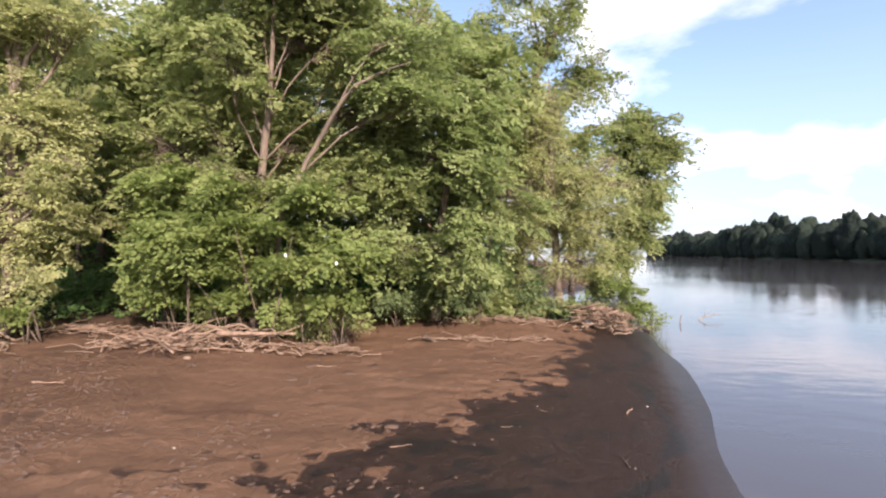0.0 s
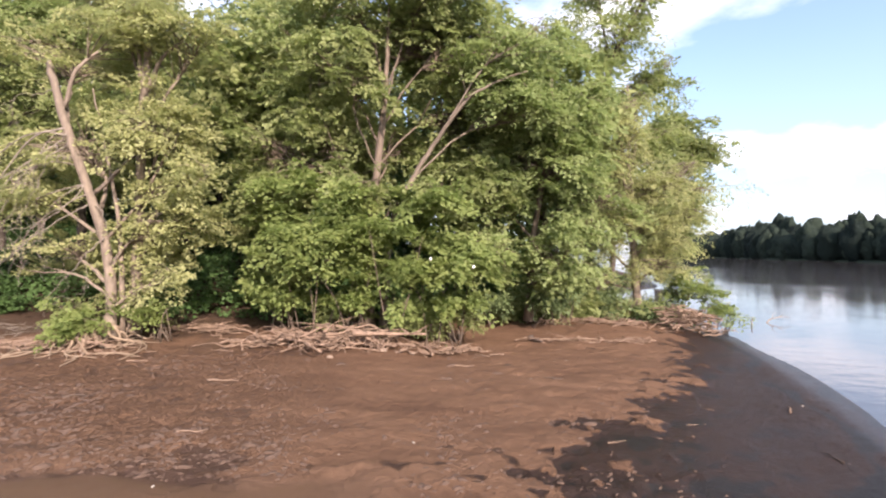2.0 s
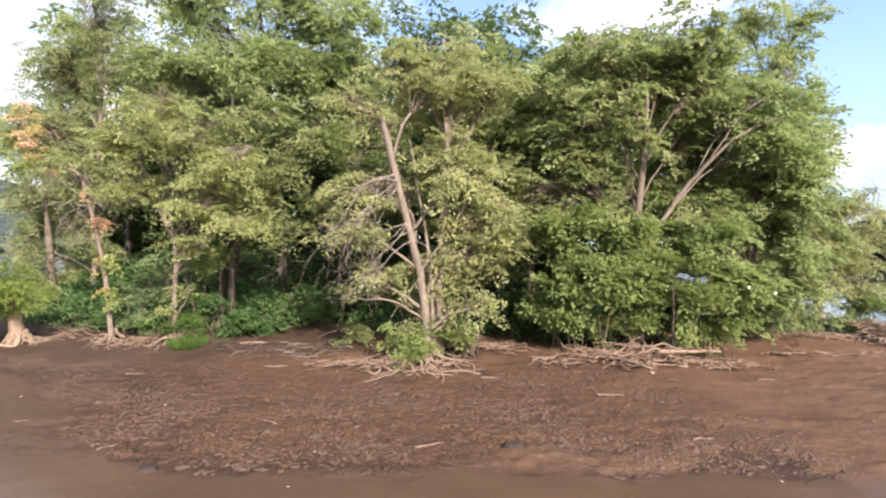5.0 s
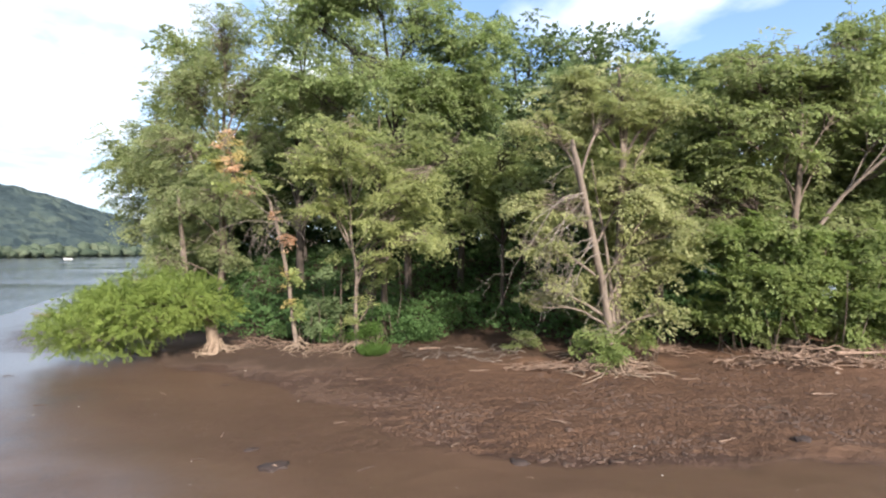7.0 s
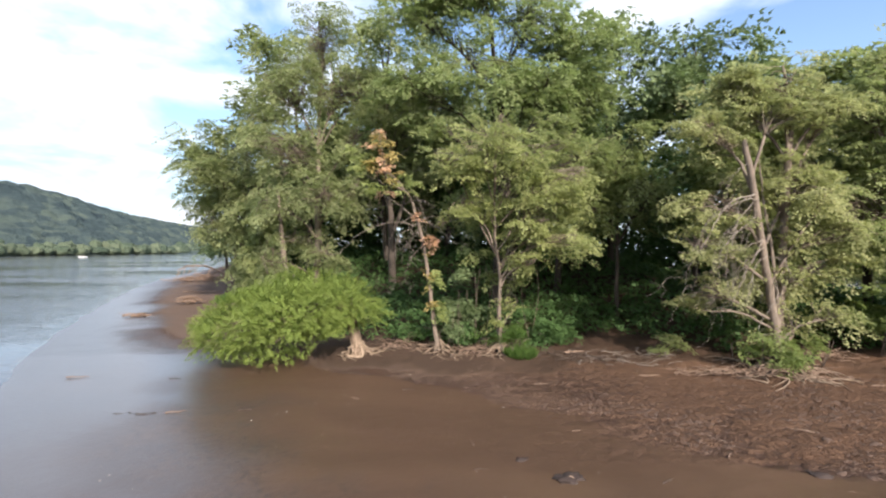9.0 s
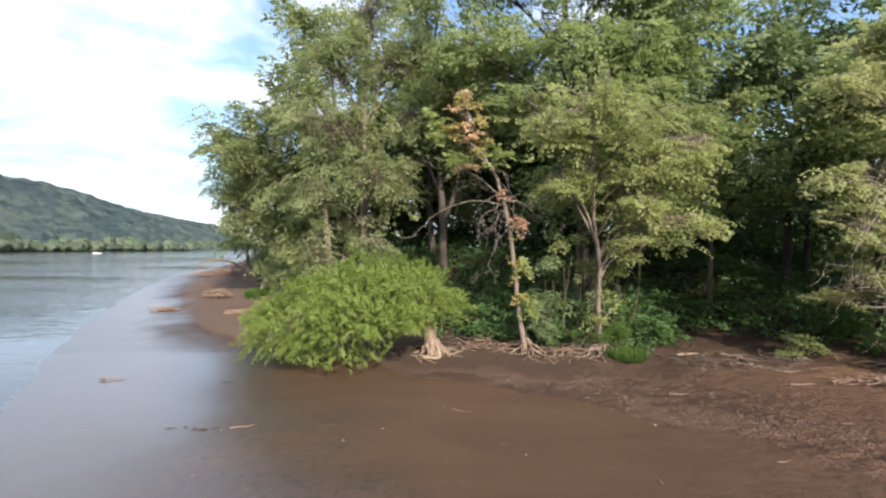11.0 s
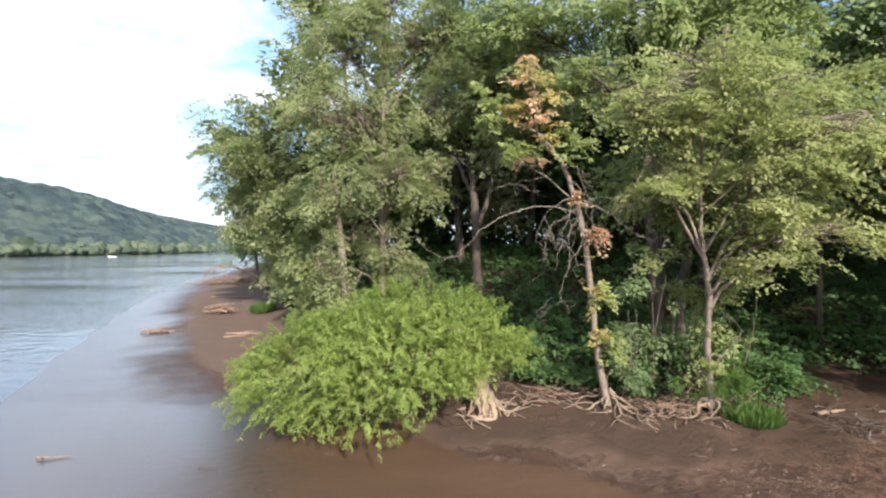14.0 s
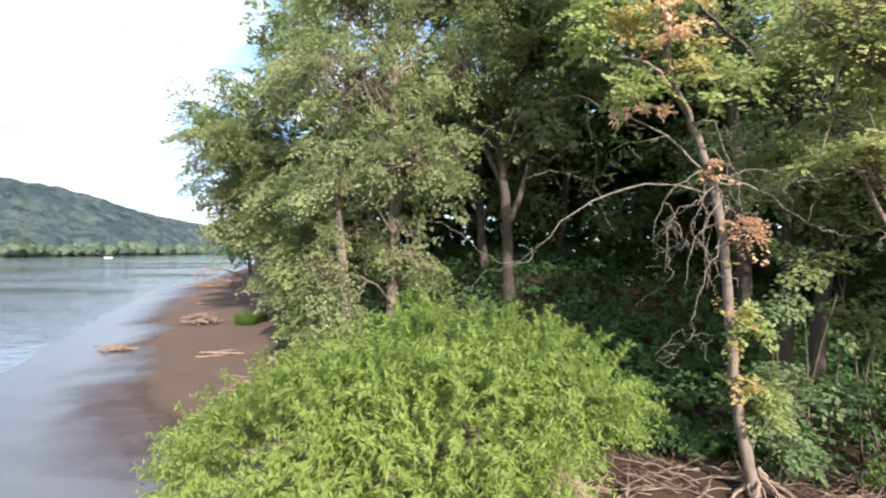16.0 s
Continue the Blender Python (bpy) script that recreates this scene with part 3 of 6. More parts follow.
def add_roots(rng, th, foot, count, length, r0, mat, spread=(0, 2 * math.pi)):
    """Bare roots that leave the foot and crawl over the mud, each a part."""
    for k in range(count):
        a = spread[0] + (spread[1] - spread[0]) * (k + rng.uniform(-0.55, 0.55)) / count
        L = length * rng.uniform(0.35, 1.3)
        rf = rng.uniform(0.6, 1.35)
        pts = []
        for s in (0, 0.18, 0.42, 0.7, 1.0):
            aa = a + rng.normal(0, 0.55) * s ** 0.7
            x, y = foot[0] + math.cos(aa) * (r0 * 0.6 + L * s), foot[1] + math.sin(aa) * (r0 * 0.6 + L * s)
            lift = max(0.0, (0.42 - s)) * rng.uniform(0.5, 1.1) * (0.5 + r0 * 2.2)
            z = ground_z(x, y) + lift + 0.012 + rng.uniform(-0.02, 0.07) * (s < 0.9)
            pts.append((x, y, z, max(0.008, r0 * 0.27 * rf * (1 - s) ** 1.4 + 0.009)))
        tb = Tubes(); tb.add(curve_points(pts, 4, 0.008, rng), 6, 0.08, rng)
        root = part("root", tb.mesh("root", mat), th)
        for _ in range(rng.integers(2, 5)):
            s0 = np.array(pts[rng.integers(1, 4)])
            a2 = a + rng.choice([-1, 1]) * rng.uniform(0.4, 1.1)
            l2 = L * rng.uniform(0.2, 0.5)
            e = s0[:3] + np.array([math.cos(a2) * l2, math.sin(a2) * l2, 0])
            e[2] = ground_z(e[0], e[1]) + rng.uniform(0.0, 0.04)
            mid = (s0[:3] + e) / 2 + rng.normal(0, 0.04, 3)
            mid[2] = max(mid[2], ground_z(mid[0], mid[1]) + 0.02)
            tb = Tubes(); tb.add(curve_points([(*s0[:3], s0[3] * 0.7), (*mid, s0[3] * 0.45), (*e, 0.006)], 3), 5)
            part("rootlet", tb.mesh("rootlet", mat), root)


# ---- ground ----
SHORE = [(3.4, 4.6), (4.17, 6.72), (4.76, 8.2), (5.42, 10.1), (6.03, 12.2), (6.8, 15.3), (7.2, 17.4), (5.4, 19.0), (5.0, 24.0), (7.5, 31.0),
         (14.5, 39.0), (19.0, 52.0), (24.0, 80.0), (20.0, 150.0), (-50.0, 150.0), (-80.0, 120.0), (-74.0, 92.0), (-65.0, 60.0), (-52.0, 36.0),
         (-44.0, 23.0), (-38.6, 14.6), (-36.2, 11.4), (-34.2, 9.0), (-31.0, 4.0), (-25.0, 0.6), (-16.0, -0.5), (-6.0, -0.6), (1.0, 1.6)]
EDGE_X = [-70, -63, -57, -50, -44.6, -41, -38.3, -36, -33.6, -31, -29.5, -27, -22, -18, -15, -12, -9.5, -7, -4, -2, 0.3, 4.3, 5.8, 8]      # where the growth begins
EDGE_Y = [76, 70, 65, 57, 48.6, 40, 33.6, 28, 22.1, 18, 16.2, 15.0, 14.2, 14.6, 16.5, 12.6, 14.5, 12.6, 13.2, 17.5, 16.4, 16.2, 16.0, 19]
WATER_Z = -0.12


def shore_distance(x, y):
    """Metres from the shoreline, positive on the island."""
    poly = np.array(SHORE)
    best = np.full(x.shape, 1e9)
    inside = np.zeros(x.shape, bool)
    for a, b in zip(poly, np.roll(poly, -1, 0)):
        e = b - a
        t = np.clip(((x - a[0]) * e[0] + (y - a[1]) * e[1]) / (e @ e), 0, 1)
        best = np.minimum(best, np.hypot(x - a[0] - t * e[0], y - a[1] - t * e[1]))
        c = ((a[1] > y) != (b[1] > y)) & (x < (b[0] - a[0]) * (y - a[1]) / (b[1] - a[1] + 1e-12) + a[0])
        inside ^= c
    return np.where(inside, best, -best)


def smooth(a, lo, hi):
    t = np.clip((a - lo) / (hi - lo), 0, 1)
    return t * t * (3 - 2 * t)


def waves2(x, y, seed, octaves, scale):
    """Cheap rolling relief from crossed sines, about -1 to 1."""
    rng = np.random.default_rng(seed)
    h = np.zeros_like(x)
    for k in range(octaves):
        a, p = rng.uniform(0, 2 * np.pi, 2)
        q = scale * rng.uniform(0.6, 1.8)
        h += np.sin((x * np.cos(a) + y * np.sin(a)) * q + p + 1.3 * np.sin((y * np.cos(a) - x * np.sin(a)) * q * 0.53 + 2 * p))
    return h / octaves


def value_noise(x, y, seed=0):
    """Smooth lattice noise, -1 to 1."""
    def h(i, j):
        n = (i * 374761393 + j * 668265263 + seed * 974634777) & 0x7FFFFFFF
        n = ((n ^ (n >> 13)) * 1274126177) & 0x7FFFFFFF
        return (n ^ (n >> 16)) % 65536 / 32767.5 - 1
    i, j = np.floor(x).astype(np.int64), np.floor(y).astype(np.int64)
    u, v = x - i, y - j
    u, v = u * u * (3 - 2 * u), v * v * (3 - 2 * v)
    return (h(i, j) * (1 - u) + h(i + 1, j) * u) * (1 - v) + (h(i, j + 1) * (1 - u) + h(i + 1, j + 1) * u) * v


def crust(x, y):
    """Ragged lumps and torn plates of drying mud."""
    a = x * 0.97 + y * 0.22
    b = y * 0.97 - x * 0.22
    h = 0.40 * value_noise(a * 1.1, b * 2.2, 1) + 0.28 * value_noise(a * 2.6, b * 4.4, 2) + 0.24 * value_noise(a * 4.6, b * 6.5, 3) + 0.16 * value_noise(a * 8.5, b * 10.0, 4)
    return np.clip(h * 3.2, -1, 1) * 0.55 + h


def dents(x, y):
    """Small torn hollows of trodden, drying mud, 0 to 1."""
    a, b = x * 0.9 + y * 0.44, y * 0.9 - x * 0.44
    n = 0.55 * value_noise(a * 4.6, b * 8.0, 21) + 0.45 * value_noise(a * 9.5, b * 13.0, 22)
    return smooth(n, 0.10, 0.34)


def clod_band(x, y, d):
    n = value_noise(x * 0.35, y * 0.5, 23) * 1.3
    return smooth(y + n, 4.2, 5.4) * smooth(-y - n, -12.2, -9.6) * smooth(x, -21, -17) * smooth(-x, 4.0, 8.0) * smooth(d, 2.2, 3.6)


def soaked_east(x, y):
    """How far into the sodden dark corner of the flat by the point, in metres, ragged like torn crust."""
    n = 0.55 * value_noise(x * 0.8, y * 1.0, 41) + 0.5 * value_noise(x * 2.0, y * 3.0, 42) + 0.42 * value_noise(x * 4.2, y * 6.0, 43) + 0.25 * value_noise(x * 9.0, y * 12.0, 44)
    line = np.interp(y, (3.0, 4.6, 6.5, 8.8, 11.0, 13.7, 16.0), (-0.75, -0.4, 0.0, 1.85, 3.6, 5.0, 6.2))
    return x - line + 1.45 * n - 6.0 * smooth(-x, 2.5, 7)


def silt_flat(x, y):
    """Smooth waterlogged silt of the lower flat, 0 to 1, below a ragged line."""
    line = np.interp(x, (-30, -26, -24.6, -22, -20.5, -18.7, -16.8, -15, -13, -6, -4, -2.5), (13.5, 11.8, 10.8, 9.9, 8.7, 7.5, 5.8, 5.1, 4.85, 4.9, 4.85, 5.0))
    n = 0.45 * value_noise(x * 0.5, y * 0.7, 91) + 0.25 * value_noise(x * 1.7, y * 2.3, 92) + 0.12 * value_noise(x * 5, y * 6, 93)
    return smooth(line + n - y, -0.12, 0.3) * smooth(-x, 2.5, 4.5)


def height(x, y):
    d = shore_distance(x, y) + 0.25 * waves2(x, y, 5, 5, 0.9)
    flat = np.where(d > 0, WATER_Z + 0.13 * smooth(d, 0, 4.5) + 0.01 * np.clip(d, 0, 4), WATER_Z + np.maximum(d * 0.06, -2.5))
    edge = np.interp(x, EDGE_X, EDGE_Y)
    into = y - edge
    bank = 0.30 * smooth(into, -5.0, 0.5) * smooth(d, 0.5, 4)
    rise = 2.6 * smooth(into, 1.0, 17.0) * smooth(d, 2.0, 12.0) * smooth(-x, 4.0, 14.0) + 0.5 * smooth(into, 0, 8) * smooth(d, 1, 6)
    fine = 0.026 * waves2(x, y, 7, 7, 3.1) + 0.010 * waves2(x, y, 9, 8, 8.0)
    torn = 0.012 + 0.030 * smooth(d, 2.2, 4.5) * smooth(-d, -9.5, -6.0) * smooth(-x, 40, 18) + 0.03 * smooth(into, -3.5, -1.0)
    v = soaked_east(x, y)
    sod = smooth(v, -0.3, 0.3)
    torn = torn * (1 - 0.9 * sod) * (1 - 0.9 * silt_flat(x, y)) * (1 - 0.4 * smooth(x, -8, -4))
    steps = -0.022 * (smooth(v, -1.25, -1.1) + smooth(v, -0.75, -0.6) + smooth(v, -0.2, -0.05)) * smooth(13.0 - y, 0, 3) * smooth(d, 0.8, 2.0)
    ridge = np.clip(2.2 * (0.6 * value_noise(x * 4.5, y * 8.0, 64) + 0.4 * value_noise(x * 9.0, y * 13.0, 65)) - 0.25, 0, 1)
    band = smooth(y + 0.5 * value_noise(x * 0.6, y, 61), 4.0, 4.7) * smooth(6.0 - y - 0.9 * value_noise(x * 0.4, y * 0.5, 62), 0, 0.9) * smooth(-x, 0.5, 2.5) * smooth(x, -16, -13) * smooth(value_noise(x * 0.9, y * 1.2, 63), -0.35, 0.3)
    pits = -0.024 * clod_band(x, y, d) * (dents(x, y) - 0.25)
    return flat + bank + rise + pits + steps + 0.035 * band * ridge * (1 - silt_flat(x, y)) + (0.5 * fine + torn * crust(x, y)) * smooth(d, 0.8, 3.5) * (1 - 0.93 * smooth(-x, 17, 23) * smooth(-into, 1.5, 3.5))


def build_ground():
    def side(start, step, mid, far):
        out, g, p = [], step, start
        while abs(p - start) < abs(far - start):
            g = min(g * 1.18, 0.30) if abs(p - start) < abs(mid - start) else g * 1.22
            p += g if far > start else -g
            out.append(p)
        return out

    def axis(lo, hi, step, mid_lo, mid_hi, far_lo, far_hi):
        core = np.arange(lo, hi, step)
        return np.concatenate([side(lo, step, mid_lo, far_lo)[::-1], core, side(core[-1], step, mid_hi, far_hi)])
    xs = axis(-25.0, 6.0, 0.075, -48.0, 9.0, -3500, 3500)
    ys = axis(3.4, 13.5, 0.075, 0.5, 24.0, -3500, 4500)
    X, Y = np.meshgrid(xs, ys)
    Z = height(X, Y)
    nx, ny = len(xs), len(ys)
    me = bpy.data.meshes.new("ground")
    me.vertices.add(nx * ny)
    me.vertices.foreach_set("co", np.stack([X, Y, Z], -1).astype(np.float32).ravel())
    i = (np.arange(ny - 1)[:, None] * nx + np.arange(nx - 1)).ravel()
    q = np.stack([i, i + 1, i + nx + 1, i + nx], -1).astype(np.int32)
    me.loops.add(q.size); me.loops.foreach_set("vertex_index", q.ravel())
    me.polygons.add(len(q)); me.polygons.foreach_set("loop_start", np.arange(0, q.size, 4, dtype=np.int32))
    me.polygons.foreach_set("use_smooth", np.ones(len(q), bool))
    me.update(calc_edges=True)
    d = shore_distance(X, Y)
    west = np.maximum(smooth(-X, 14, 27), 0.85 * smooth(5.4 - Y, 0, 1.6) * smooth(-X, 3, 7))
    reach = 5.2 + 1.0 * west + 3.2 * smooth(-X, 24, 29) * smooth(20 - Y, 0, 7) - 1.8 * smooth(Y, 18, 26)
    wet = 1.25 - smooth(d, 0.3, reach) * (1.05 - 0.25 * west) + 0.30 * smooth(-X, 14, 27) * smooth(14 - Y, 0, 6)
    wet = wet + 0.25 * smooth(6.5 - Y, 0, 3.5) * smooth(X, -6, 0)
    wet = wet + 0.55 * smooth(5.3 - Y, 0, 1.0) * smooth(-X, 3, 6) * (1 - smooth(-X, 18, 24))
    wet = wet + (0.20 * value_noise(X * 0.45, Y * 0.6, 71) + 0.12 * value_noise(X * 1.3, Y * 1.6, 72)) * smooth(-X, 14, 20)
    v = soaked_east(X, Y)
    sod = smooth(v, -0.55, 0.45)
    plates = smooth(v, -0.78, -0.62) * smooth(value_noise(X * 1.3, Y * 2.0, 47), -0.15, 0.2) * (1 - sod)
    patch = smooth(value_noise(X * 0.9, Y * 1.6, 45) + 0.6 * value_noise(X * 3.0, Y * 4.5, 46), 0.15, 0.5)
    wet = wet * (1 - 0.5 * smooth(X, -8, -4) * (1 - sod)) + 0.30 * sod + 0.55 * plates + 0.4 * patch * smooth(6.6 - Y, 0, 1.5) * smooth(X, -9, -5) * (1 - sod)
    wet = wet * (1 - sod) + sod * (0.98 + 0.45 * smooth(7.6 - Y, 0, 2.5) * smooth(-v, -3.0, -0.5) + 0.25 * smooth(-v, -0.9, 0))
    marks = smooth(np.sin(d * 7.0 + 3.4 * value_noise(X * 0.55, Y * 0.45, 31) + 1.3 * value_noise(X * 1.9, Y * 1.6, 32)), 0.25, 0.9)
    wet = wet + 0.6 * marks * smooth(-d, -1.7, -0.8) * smooth(X, -4, 0)
    middle = smooth(-X, 1.5, 5) * smooth(X, -20, -15)
    wet = np.where(d > 0.8, wet + 0.04 * middle, wet)
    band = clod_band(X, Y, d)
    # Low crust and dents raise wet, putting relief shade into the colour.
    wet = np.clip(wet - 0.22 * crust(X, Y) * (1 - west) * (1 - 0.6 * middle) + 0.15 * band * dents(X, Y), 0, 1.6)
    edge = np.interp(X, EDGE_X, EDGE_Y)
    ragged = 0.7 * value_noise(X * 0.7, Y * 0.9, 51) + 0.4 * value_noise(X * 2.5, Y * 3.0, 52)
    soil = np.maximum(smooth(Y - edge + ragged, -3.0, -1.9), smooth(Y + ragged + 1.1 * smooth(-X, 17, 20), 11.6, 12.6)) * smooth(-X, 7, 10) * smooth(X, -27, -25)
    litter = np.maximum(smooth(Y - edge, -1.2, 1.0), 0.9 * soil) * 0.85 * smooth(d, 0.5, 2.5)
    wet = wet * (1 - litter)
    spread = np.interp(Y, (3, 5, 8, 13, 18, 24, 32, 60), (2.6, 3.6, 5.2, 5.2, 3.9, 3.7, 3.4, 2.5))
    beach = smooth(-X, 27, 30) * smooth(Y, 11, 15)
    wet = wet * (1 - 0.75 * beach * smooth(d - spread, 0, 2.0))
    film = smooth(spread - d + 0.8 * value_noise(X * 0.4, Y * 0.35, 73) + 0.45 * value_noise(X * 1.4, Y * 1.2, 74) + 0.3 * value_noise(X * 4.0, Y * 3.4, 75), -1.2, 1.8) * smooth(-X, 19, 25) + 0.4 * smooth(0.9 - d, 0, 0.7) * smooth(X, -3, 1)
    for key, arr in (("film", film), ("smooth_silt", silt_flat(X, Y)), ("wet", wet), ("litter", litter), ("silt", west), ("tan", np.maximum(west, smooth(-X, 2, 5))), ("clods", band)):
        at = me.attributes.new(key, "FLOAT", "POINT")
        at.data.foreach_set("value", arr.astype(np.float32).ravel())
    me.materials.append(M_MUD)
    return tagged(new("ground", me), "brown river mud flat, crusted and dry above, wet and dark at the water", "mud flat", kind="structure")


build_ground()
wm = mesh_from("water", [(-3500, -3500, WATER_Z), (3500, -3500, WATER_Z), (3500, 4500, WATER_Z), (-3500, 4500, WATER_Z)], [(0, 1, 2, 3)], M_WATER)
tagged(new("water", wm), "calm wide river with faint ripples reflecting the sky", "river", kind="structure")

# ---- trees of the front row ----
gz = ground_z

# dense tree with an upright trunk and a leaning one
tree("broad green riverside maple with a pale upright trunk", [(-5.0, 12.9, 0.3, .17), (-5.0, 12.9, 2.5, .13), (-4.75, 12.8, 5.5, .10), (-4.6, 12.8, 8.0, .06), (-4.6, 12.9, 10.6, .02)],
     [(-7.6, 13.2, 5.2, 1.6, 1.5, 1.5), (-2.4, 14.2, 4.2, 1.6, 1.2, 1.4), (-6.3, 13.4, 5.5, 1.8, 1.7, 1.5), (-4.8, 14.4, 5.6, 1.8, 1.4, 1.6), (-2.8, 14.4, 6.8, 2.2, 1.7, 1.6), (-6.6, 13.6, 7.8, 2.0, 2.0, 1.8), (-3.4, 13.9, 8.9, 2.6, 2.0, 1.4), (-5.8, 13.6, 9.9, 2.2, 2.0, 1.1), (-2.2, 13.8, 8.6, 1.8, 1.6, 1.5), (-5.2, 12.3, 4.3, 1.3, 0.7, 0.7), (-5.4, 12.3, 7.0, 0.9, 0.7, 0.7), (-3.2, 12.0, 4.0, 0.9, 0.6, 0.5), (-3.6, 12.8, 9.9, 1.6, 1.5, 0.9)],
     2100, 46, 0.36, 0.12, M_MAPLE, M_BARK, seed=11, limb_r=0.03, gaps=0.33, tilt=1.3)
tree("slender leaning maple with a pale bare stem", [(-4.65, 13.1, 0.3, .10), (-4.42, 13.1, 3.4, .082), (-3.85, 12.95, 4.6, .07), (-3.3, 12.75, 5.5, .06), (-2.4, 12.2, 6.6, .042), (-1.6, 12.2, 7.1, .026), (-0.8, 12.2, 7.4, .012)],
     [(-1.4, 13.2, 7.7, 1.9, 1.1, 0.9), (-0.6, 13.4, 6.5, 1.5, 1.1, 0.9), (-0.9, 12.4, 8.3, 0.9, 0.7, 0.4)], 320, 48, 0.40, 0.115, M_BRIGHT, M_BARK_PALE, seed=12, limb_r=0.035, tilt=0.4, flat=0.06, gaps=0.35)
tree("leafy maple hanging over the mud edge", [(-0.2, 15.2, 0.4, .14), (-0.1, 15.1, 3, .11), (0.3, 15.0, 6, .07), (0.4, 15, 8.2, .02)],
     [(0.2, 14.4, 5.2, 1.7, 1.5, 1.5), (0.4, 14.0, 2.2, 1.3, 1.0, 1.2), (-1.2, 14.4, 2.6, 1.2, 1.0, 1.0), (1.8, 15.4, 4.4, 1.4, 1.3, 1.4), (-1.4, 14.6, 4.0, 1.5, 1.4, 1.3), (0.8, 14.8, 6.8, 1.6, 1.5, 1.4), (1.2, 14.6, 3.3, 1.3, 1.3, 1.3), (-0.8, 15.0, 7.0, 1.6, 1.5, 1.2)],
     1400, 44, 0.35, 0.12, M_BRIGHT, seed=13, gaps=0.33)
tree("feathery half-dead tree with drooping yellow-green sprays", [(4.3, 17.6, 0.2, .16), (4.1, 17.7, 3, .13), (3.9, 17.8, 6, .09), (3.8, 17.8, 9.0, .03)],
     [(4.8, 17.2, 2.2, 1.5, 1.1, 0.9), (2.8, 17.2, 3.0, 1.3, 1.2, 1.2), (2.6, 17.4, 5.0, 1.4, 1.2, 1.2), (4.2, 17.4, 3.6, 2.0, 1.6, 0.8), (4.9, 17.4, 4.9, 2.3, 1.7, 0.7), (3.6, 17.5, 6.2, 1.7, 1.5, 0.9), (4.0, 17.6, 7.8, 1.2, 1.2, 0.9), (5.7, 17.2, 3.9, 1.1, 1.2, 0.6), (5.6, 17.2, 5.5, 0.9, 1.0, 0.6), (3.4, 17.1, 4.0, 0.9, 0.9, 0.8), (5.2, 17.2, 2.9, 0.9, 0.9, 0.6), (3.2, 17.2, 6.9, 1.0, 1.0, 0.8)],
     1250, 44, 0.34, 0.09, M_YELLOW, M_BARK_PALE, seed=14, twigs=0.7, droop=0.6, aspect=0.5, gaps=0.33, tilt=0.35, flat=0.06)
tree("tall broken-topped tree with open crown behind the point", [(3.2, 20.5, 0.5, .22), (3.3, 20.5, 6, .18), (3.8, 20.6, 10, .13), (5.2, 20.8, 13.2, .06), (5.8, 21, 14.6, .02)],
     [(5.7, 20.0, 3.8, 1.2, 1.0, 1.6), (2.6, 20.0, 6.6, 1.8, 1.6, 1.5), (0.8, 20.2, 8.6, 1.8, 1.6, 1.6), (3.0, 20.4, 9.0, 2.0, 1.8, 1.6), (4.4, 20.6, 12.0, 1.7, 1.6, 1.2), (5.6, 20.8, 14.0, 1.3, 1.2, 1.3), (3.3, 20.8, 14.2, 1.6, 1.5, 1.6), (6.2, 20.8, 10.6, 1.2, 1.0, 0.8), (1.4, 20.6, 11.5, 1.6, 1.6, 1.6), (7.0, 20.8, 9.8, 0.8, 0.7, 0.5), (5.2, 20.6, 9.3, 1.3, 1.2, 1.0), (5.8, 20.5, 7.4, 1.2, 1.0, 1.1)],
     1200, 36, 0.5, 0.15, M_MAPLE, seed=15, tilt=2.2, gaps=0.36)
tree("full round-crowned tree standing at the water's edge", [(15.0, 41, 0.2, .3), (15.2, 41, 5, .24), (15.5, 41, 10, .14), (15.6, 41, 14, .04)],
     [(15.6, 40, 13.2, 2.2, 2.4, 1.7), (17.2, 40, 11.6, 1.8, 2.2, 1.6), (14.2, 40, 11.6, 1.9, 2.2, 1.7), (15.6, 40, 9.2, 2.2, 2.4, 1.8), (16.0, 40, 7.0, 1.9, 2.2, 1.7), (14.6, 40, 4.8, 2.0, 2.2, 1.6), (16.0, 40, 4.2, 1.5, 2.0, 1.4), (13.8, 40, 2.3, 1.9, 2.2, 1.5)],
     1300, 34, 0.8, 0.27, M_MAPLE, seed=16, gaps=0.05, tilt=2.6)

